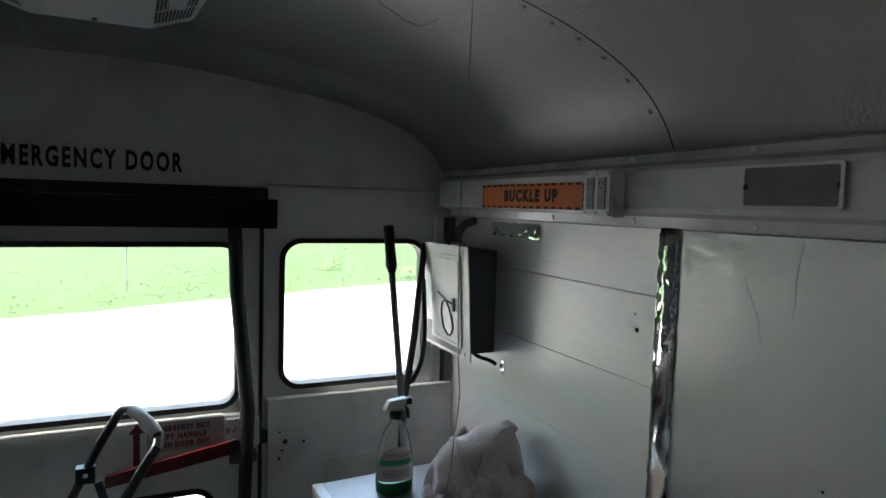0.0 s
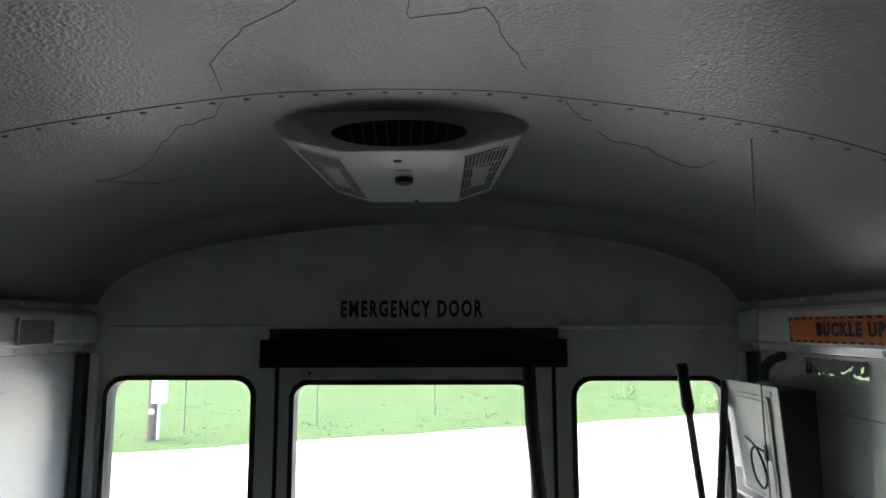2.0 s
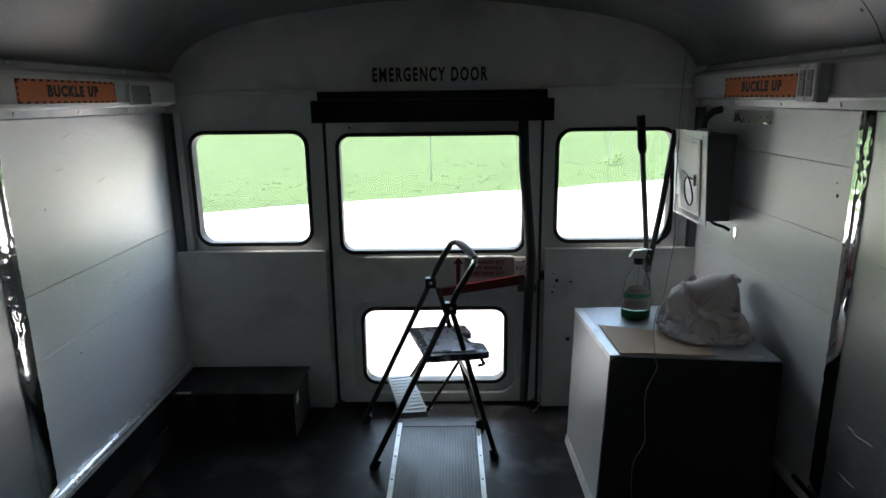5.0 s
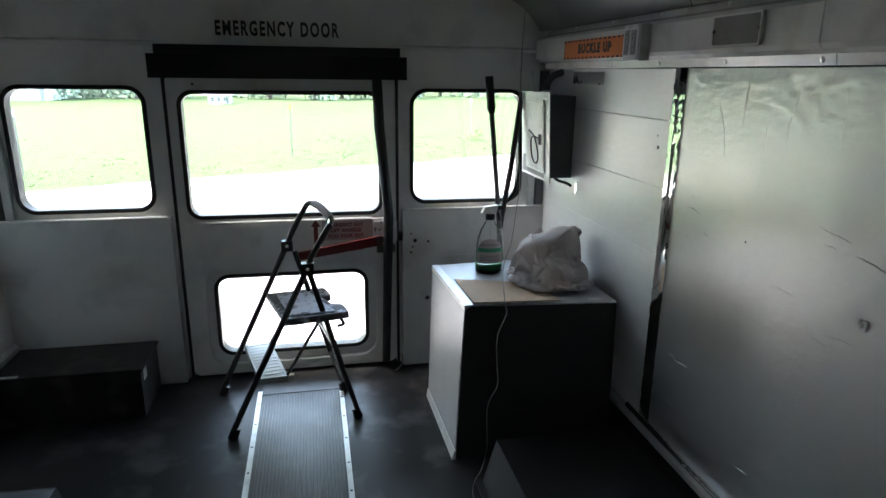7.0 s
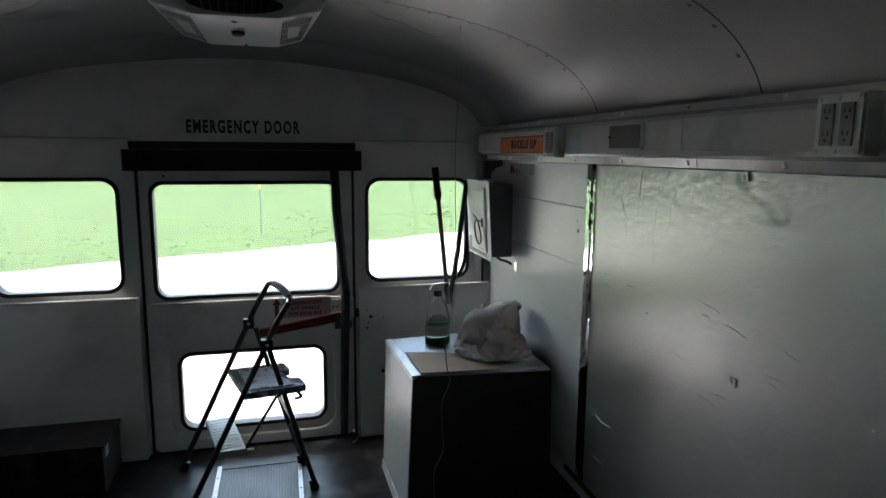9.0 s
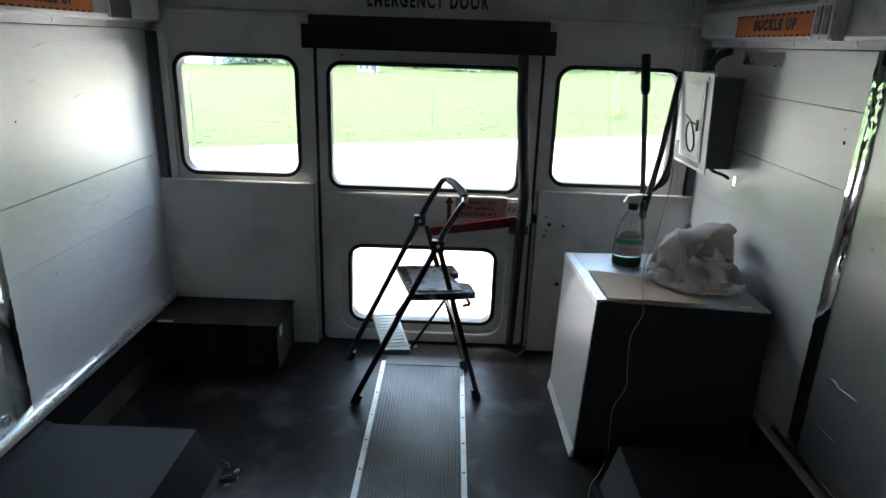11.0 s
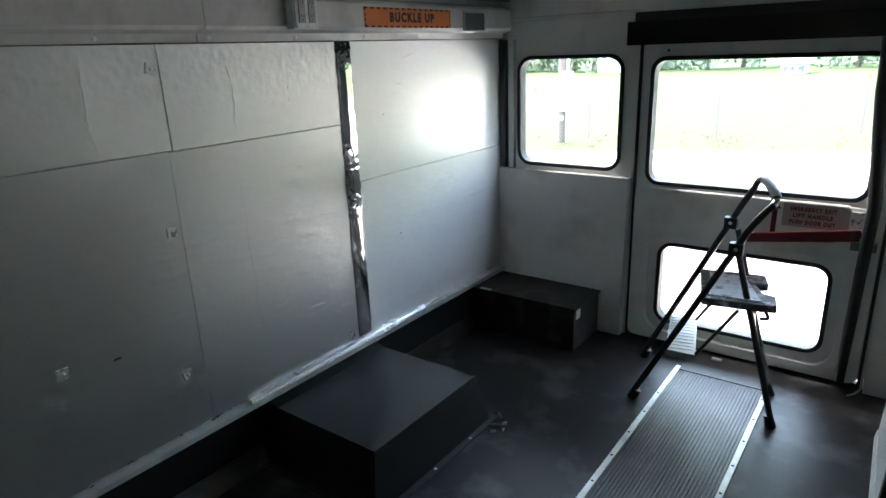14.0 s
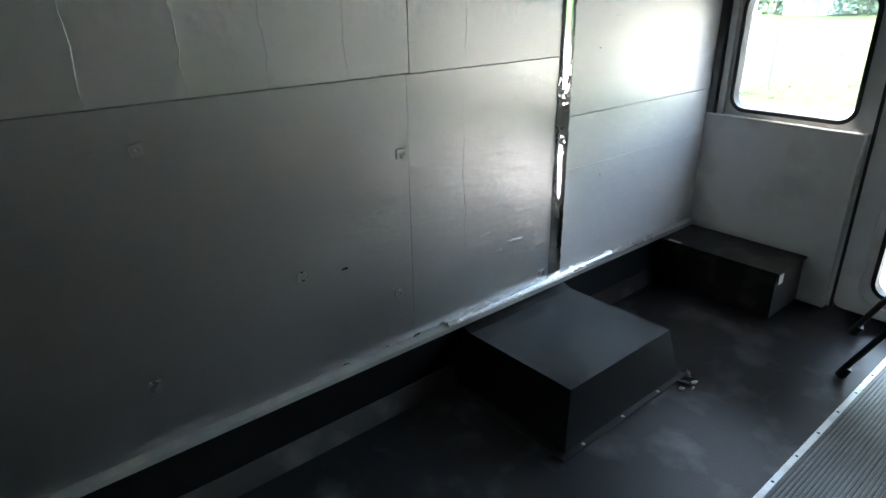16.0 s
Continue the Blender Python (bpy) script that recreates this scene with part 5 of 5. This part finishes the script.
# ---- step stool ----
def step_stool():
    th = thing("step_stool", (0, -0.36, 0), "folding two-step stool with dark steel legs and a grip bar", "step stool")
    nf, ff = Vector((-0.235, -0.530, 0.0)), Vector((-0.312, -0.180, 0.0))
    nh, fh = Vector((0.065, -0.480, 0.632)), Vector((-0.016, -0.200, 0.645))
    nt, ft = Vector((0.158, -0.412, 0.790)), Vector((0.079, -0.268, 0.828))
    lift = Vector((0, 0, 0.02))
    for a, b, knee in ((nf, nh, 0), (ff, fh, 0)):
        part("front_leg", rod([a + lift, b], 0.0115, 12), M["steel"], th, smooth=60)
    loop = curve([nh, nh + (nh - nf) * 0.10, nh + (nh - nf) * 0.20 + Vector((0.01, 0.012, 0)), nt, (nt + ft) / 2 + Vector((0.002, 0, 0.018)), ft, fh + (fh - ff) * 0.2 + Vector((0.005, -0.012, 0)), fh + (fh - ff) * 0.10, fh], 6)
    part("grip_bar", rod(loop, 0.0115, 12), M["steel"], th, smooth=60)
    mid = len(loop) // 2
    part("grip_sleeve", rod(loop[mid - 5:mid + 4], 0.0155, 12), M["grip"], th, "pale grey foam grip", smooth=60)
    part("chrome_sleeve", rod(loop[mid - 9:mid - 5], 0.0125, 12), M["chrome"], th, smooth=60)
    nr, fr = Vector((0.235, -0.462, 0.0)), Vector((0.192, -0.235, 0.0))
    part("rear_leg", rod([nr + lift, nh + Vector((0.004, 0.012, -0.01))], 0.0105, 12), M["steel"], th, smooth=60)
    q = fh + Vector((0.03, -0.012, -0.02))
    part("rear_leg", rod([fr + lift, fr.lerp(q, 0.30)], 0.0105, 12), M["chrome"], th, "worn shiny lower leg", smooth=60)
    part("rear_leg", rod([fr.lerp(q, 0.30), q], 0.0105, 12), M["steel"], th, smooth=60)
    for p, d in ((nf, Vector((0.3, 0.05, 0.63))), (ff, Vector((0.3, -0.02, 0.645))), (nr, Vector((-0.17, 0, 0.62))), (fr, Vector((-0.18, 0, 0.62)))):
        d.normalize()
        part("rubber_foot", rod([p + Vector((0, 0, 0.001)), p + d * 0.012, p + d * 0.045], [0.019, 0.0185, 0.0150], 12), M["rubber"], th, smooth=50)
    for p in (nh, fh):
        bm = block(p.x - 0.020, p.x + 0.024, p.y - 0.015, p.y + 0.015, p.z - 0.022, p.z + 0.020, 0.005)
        h = part("hinge_block", bm, M["blackpl"], th, "black plastic hinge block", smooth=40)
        bm = bmesh.new()
        dome(bm, (p.x + 0.002, p.y - 0.015, p.z), (0, -1, 0), 0.007, 0.004)
        part("rivet", bm, M["zinc"], h)

    def rail(a, b, z):
        return a + (b - a) * (z / b.z)
    # upper platform with two prongs at its far end
    a, b = rail(nf, nh, 0.445), rail(ff, fh, 0.445)
    e = Vector((0.235, 0.0, 0.016))
    bm = bmesh.new()
    uv = [(0, 0), (0.80, 0.0), (1.0, 0.02), (1.02, 0.30), (0.86, 0.36), (0.80, 0.62), (0.98, 0.68), (0.98, 0.97), (0.80, 1.0), (0, 1)]
    top = [a + e * u + (b - a) * v for u, v in uv]
    vt = [bm.verts.new(p) for p in top]
    f = bm.faces.new(vt)
    got = bmesh.ops.extrude_face_region(bm, geom=[f])
    bmesh.ops.translate(bm, verts=[v for v in got["geom"] if isinstance(v, bmesh.types.BMVert)], vec=(0, 0, -0.028))
    bevel(bm, 0.004, 2, 50)
    plat = part("platform", bm, M["platform"], th, "dark platform step spattered with paint", smooth=40)
    bm = bmesh.new()
    hexa(bm, [a + e * 0.10 + (b - a) * 0.08 + Vector((0, 0, 0.002)), a + e * 0.80 + (b - a) * 0.05 + Vector((0, 0, 0.002)), a + e * 0.66 + (b - a) * 0.80 + Vector((0, 0, 0.002)), a + e * 0.14 + (b - a) * 0.86 + Vector((0, 0, 0.002)),
              a + e * 0.10 + (b - a) * 0.08 + Vector((0, 0, 0.005)), a + e * 0.80 + (b - a) * 0.05 + Vector((0, 0, 0.006)), a + e * 0.66 + (b - a) * 0.80 + Vector((0, 0, 0.005)), a + e * 0.14 + (b - a) * 0.86 + Vector((0, 0, 0.005))])
    part("paint_smear", bm, M["blue"], plat, "pale blue smears of dried paint")
    part("catch", rod(curve([a + e * 0.85 + Vector((0, 0, -0.02)), a + e * 0.9 + Vector((0, 0, -0.045)), a + e * 0.8 + Vector((0, 0, -0.05))]), 0.006, 8), M["blackpl"], plat, smooth=60)
    # lower step with raised tread bars
    a, b = rail(nf, nh, 0.225), rail(ff, fh, 0.225)
    e = Vector((0.105, 0.0, 0.004))
    bm = bmesh.new()
    hexa(bm, [p + Vector((0, 0, -0.024)) for p in (a, a + e, b + e, b)] + [a, a + e, b + e, b])
    step = part("lower_step", bevel(bm, 0.004), M["tread"], th, "grey ribbed lower step", smooth=40)
    bm = bmesh.new()
    for k in range(11):
        v0 = 0.08 + 0.84 * k / 10
        p, q = a + e * 0.08 + (b - a) * (v0 - 0.02), a + e * 0.92 + (b - a) * (v0 + 0.02)
        tube(bm, [p + Vector((0, 0, 0.0002)), q + Vector((0, 0, 0.0002))], 0.0018, 6)
    part("tread_pattern", bm, M["tread"], step, smooth=60)
    # braces
    for s0, s1, y in ((a, rail(nf, nh, 0.42), 0.012), (b, rail(ff, fh, 0.42), -0.012)):
        part("brace", rod([s0 + e * 0.9 + Vector((0, y, -0.015)), s1 + Vector((0.13, y, 0.0))], 0.006, 8), M["steel"], th, smooth=60)
    part("cross_bar", rod([nr.lerp(nh, 0.5), fr.lerp(q_rear(fh), 0.5)], 0.007, 8), M["steel"], th, smooth=60)


def q_rear(fh):
    return fh + Vector((0.03, -0.012, -0.02))


step_stool()

# ---- outside ----
GROUND = -1.0
bm = bmesh.new()
n = 60
g = []
for i in range(n + 1):
    row = []
    for k in range(n + 1):
        x, y = ((i / n) * 2 - 1), ((k / n) * 2 - 1)
        x, y = 500 * x * abs(x), 500 * y * abs(y) + 20
        z = GROUND - 0.03 + (0.25 * noise.noise((x * 0.06, y * 0.06, 0.2)) * min(1, max(0, (y - 22) / 20)))
        row.append(bm.verts.new((x, y, z)))
    g.append(row)
for i in range(n):
    for k in range(n):
        bm.faces.new((g[i][k], g[i + 1][k], g[i + 1][k + 1], g[i][k + 1]))
setting("ground", bm, M["field"], "flat green meadow reaching the horizon", "ground", smooth=180)
bm = bmesh.new()
edge = []
for k in range(61):
    x = -30 + k
    edge.append((x, 12.85 + 0.405 * x + 0.35 * noise.noise((x * 0.5, 0.3, 0)) + 0.15 * noise.noise((x * 2.1, 1.3, 0))))
edge = [(x, max(y, 2.0)) for x, y in edge]
vs = [bm.verts.new((x, y, GROUND)) for x, y in edge] + [bm.verts.new((30, -25, GROUND)), bm.verts.new((-30, -25, GROUND))]
f = bm.faces.new(vs)
got = bmesh.ops.extrude_face_region(bm, geom=[f])
bmesh.ops.translate(bm, verts=[v for v in got["geom"] if isinstance(v, bmesh.types.BMVert)], vec=(0, 0, -0.06))
bmesh.ops.triangulate(bm, faces=bm.faces[:])
setting("gravel_yard", bm, M["gravel"], "pale gravel yard behind the bus", "road")

# grass tufts beyond the gravel
rng = random.Random(4)
verts, faces = [], []
for _ in range(3500):
    x = rng.uniform(-20, 14)
    d = abs(rng.gauss(0, 1)) * 4.5 if rng.random() < 0.6 else rng.uniform(0, 26)
    y = 12.85 + 0.405 * x + d + 0.05
    h = rng.uniform(0.02, 0.045) * (0.45 if d < 0.6 else 1) * (1 + 0.8 * noise.noise((x * 0.5, y * 0.5, 3)))
    for _b in range(3):
        a = rng.uniform(0, 6.28)
        w = rng.uniform(0.012, 0.024)
        bx, by = x + rng.uniform(-0.12, 0.12), y + rng.uniform(-0.12, 0.12)
        dx, dy = math.cos(a) * w, math.sin(a) * w
        i = len(verts)
        verts += [(bx - dx, by - dy, GROUND - 0.04), (bx + dx, by + dy, GROUND - 0.04), (bx + rng.uniform(-0.1, 0.1), by + rng.uniform(-0.1, 0.1), GROUND - 0.03 + h)]
        faces.append((i, i + 1, i + 2))
me = bpy.data.meshes.new("grass")
me.from_pydata(verts, [], faces)
tagged(part_mesh("grass", me, M["grass"]), "tall bright green meadow grass", "grass", kind="stuff")

# weeds: low leafy clumps
verts, faces = [], []
for _ in range(5):
    x = rng.uniform(-12, 9)
    y = 12.85 + 0.405 * x + rng.uniform(0.7, 5)
    hh, rr = rng.uniform(0.2, 0.5), rng.uniform(0.15, 0.35)
    for _b in range(70):
        a, q, t = rng.uniform(0, 6.28), rng.random() ** 0.5 * rr, rng.uniform(0.1, 1)
        p = Vector((x + q * math.cos(a), y + q * math.sin(a), GROUND + hh * t * (1.1 - q / rr * 0.6)))
        u = Vector((rng.uniform(-1, 1), rng.uniform(-1, 1), rng.uniform(-0.5, 0.8))).normalized() * 0.06
        v = u.orthogonal().normalized() * 0.025
        i = len(verts)
        verts += [p - u, p + v, p + u, p - v]
        faces.append((i, i + 1, i + 2, i + 3))
me = bpy.data.meshes.new("weeds")
me.from_pydata(verts, [], faces)
tagged(part_mesh("weeds", me, M["grass"]), "leafy green weeds along the meadow edge", "weeds", kind="stuff")

# utility pole with meter boxes
px, py = -6.60, 11.95
th = thing("utility_pole", (px, py, GROUND), "dark timber utility pole with grey meter boxes and conduit", "utility pole")
part("pole", rod([(px, py, GROUND - 0.1), (px, py, 3.0), (px + 0.02, py, 7.0)], [0.125, 0.115, 0.10], 14), M["bark"], th, smooth=60)
part("meter_box", block(px + 0.06, px + 0.36, py - 0.26, py - 0.12, -0.22, 0.34, 0.02), M["metergrey"], th, smooth=40)
mb = part("meter", block(px + 0.09, px + 0.31, py - 0.26, py - 0.12, 0.36, 0.72, 0.02), M["metergrey"], th, smooth=40)
part("dial", rod([(px + 0.20, py - 0.26, 0.56), (px + 0.20, py - 0.34, 0.56)], 0.075, 18), M["lens"], mb, smooth=40)
part("conduit", rod([(px + 0.20, py - 0.17, GROUND), (px + 0.20, py - 0.17, -0.22)], 0.035, 10), M["metergrey"], th, smooth=60)
part("conduit", rod([(px + 0.20, py - 0.17, 0.72), (px + 0.20, py - 0.17, 5.5)], 0.03, 10), M["metergrey"], th, smooth=60)
part("notice", block(px - 0.04, px + 0.07, py - 0.137, py - 0.126, -0.46, -0.36), M["paper"], th)


def fence_post(x, y, cap, h=1.42):
    th = thing("fence_post", (x, y, GROUND), "thin steel fence post with a pale top in the meadow", "fence post", "fence posts in the meadow")
    bm = bmesh.new()
    box(bm, x - 0.015, x + 0.015, y - 0.006, y + 0.006, GROUND - 0.05, GROUND + h)
    box(bm, x - 0.006, x + 0.006, y - 0.03, y - 0.006, GROUND - 0.05, GROUND + h)
    part("stake", bm, M["postgreen"], th)
    part("painted_tip", block(x - 0.019, x + 0.019, y - 0.034, y + 0.012, GROUND + h - 0.13, GROUND + h + 0.01, 0.003), cap, th)


for x, y, c in ((-6.35, 13.0, "paper"), (-3.39, 13.95, "paper"), (-0.49, 15.95, "yellow"), (2.6, 17.9, "paper"), (5.8, 19.9, "paper")):
    fence_post(x, y, M[c])


# far trees and houses
def tree(x, y, h, w, seed):
    r = random.Random(seed)
    base = -1.1
    th = thing("tree", (x, y, base), "distant leafy green tree at the meadow's edge", "tree", "trees along the far edge")
    bm = bmesh.new()
    tube(bm, [(x, y, base - 0.2), (x + 0.1, y, base + 0.3 * h), (x, y + 0.1, base + 0.7 * h)], [0.22, 0.16, 0.06], 8)
    for k in range(5):
        a = r.uniform(0, 6.28)
        z = base + h * r.uniform(0.2, 0.5)
        tube(bm, [(x, y, z), (x + math.cos(a) * w * 0.3, y + math.sin(a) * w * 0.3, z + 0.15 * h), (x + math.cos(a) * w * 0.45, y + math.sin(a) * w * 0.45, z + 0.25 * h)], [0.08, 0.05, 0.02], 6)
    part("trunk", bm, M["bark"], th, smooth=60)
    verts, faces = [], []
    blobs = [(Vector((x + r.uniform(-0.5, 0.5) * w, y + r.uniform(-0.4, 0.4) * w, base + h * r.uniform(0.02, 0.95))), r.uniform(0.16, 0.30) * w) for _ in range(20)]
    for c, rad in blobs:
        for _ in range(75):
            d = Vector((r.gauss(0, 1), r.gauss(0, 1), r.gauss(0, 1))).normalized() * rad * r.uniform(0.5, 1.05)
            p = c + d
            if p.z < base + 0.05:
                continue
            u = Vector((r.gauss(0, 1), r.gauss(0, 1), r.gauss(0, 1))).normalized() * r.uniform(0.12, 0.26)
            v = u.orthogonal().normalized() * u.length * 0.6
            i = len(verts)
            verts += [p - u, p + v, p + u, p - v]
            faces.append((i, i + 1, i + 2, i + 3))
    me = bpy.data.meshes.new("crown")
    me.from_pydata(verts, [], faces)
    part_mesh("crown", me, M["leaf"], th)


rt = random.Random(9)
for k in range(30):
    tx = -56 + k * 2.8 + rt.uniform(-0.8, 0.8)
    tree(tx, 54 + rt.uniform(0, 9) + 0.12 * tx, rt.uniform(4, 7), rt.uniform(4, 5.5), 100 + k)


def house(x, y, w, d, h, rise, label):
    th = thing("house", (x, y, -1.1), label, "house", "far houses")
    part("wall", block(x - w / 2, x + w / 2, y, y + d, -1.3, -1.1 + h), M["siding"], th)
    bm = bmesh.new()
    z = -1.1 + h
    hexa(bm, [(x - w / 2 - 0.4, y - 0.4, z), (x + w / 2 + 0.4, y - 0.4, z), (x + w / 2 + 0.4, y + d + 0.4, z), (x - w / 2 - 0.4, y + d + 0.4, z),
              (x - w / 2 - 0.4, y + d / 2 - 0.1, z + rise), (x + w / 2 + 0.4, y + d / 2 - 0.1, z + rise), (x + w / 2 + 0.4, y + d / 2 + 0.1, z + rise), (x - w / 2 - 0.4, y + d / 2 + 0.1, z + rise)])
    part("roof", bm, M["roofing"], th)
    for k in range(3):
        xx = x - w / 2 + w * (k + 0.7) / 3.4
        ww = 0.09 * w
        wd = part("window", block(xx - ww, xx + ww, y - 0.05, y + 0.02, -1.1 + 0.3 * h, -1.1 + 0.75 * h), M["siding"], th)
        part("pane", block(xx - 0.8 * ww, xx + 0.8 * ww, y - 0.07, y - 0.04, -1.1 + 0.34 * h, -1.1 + 0.71 * h), M["darkpane"], wd)
    part("door", block(x + w * 0.34, x + w * 0.46, y - 0.06, y + 0.02, -1.1, -1.1 + 0.75 * h), M["darkpane"], th)


house(-20.3, 49.5, 2.7, 4, 2.7, 0.9, "small white house with a grey roof among the far trees")
house(-6.5, 46.5, 1.5, 2, 0.75, 0.3, "low pale shed with a grey roof at the meadow's far edge")
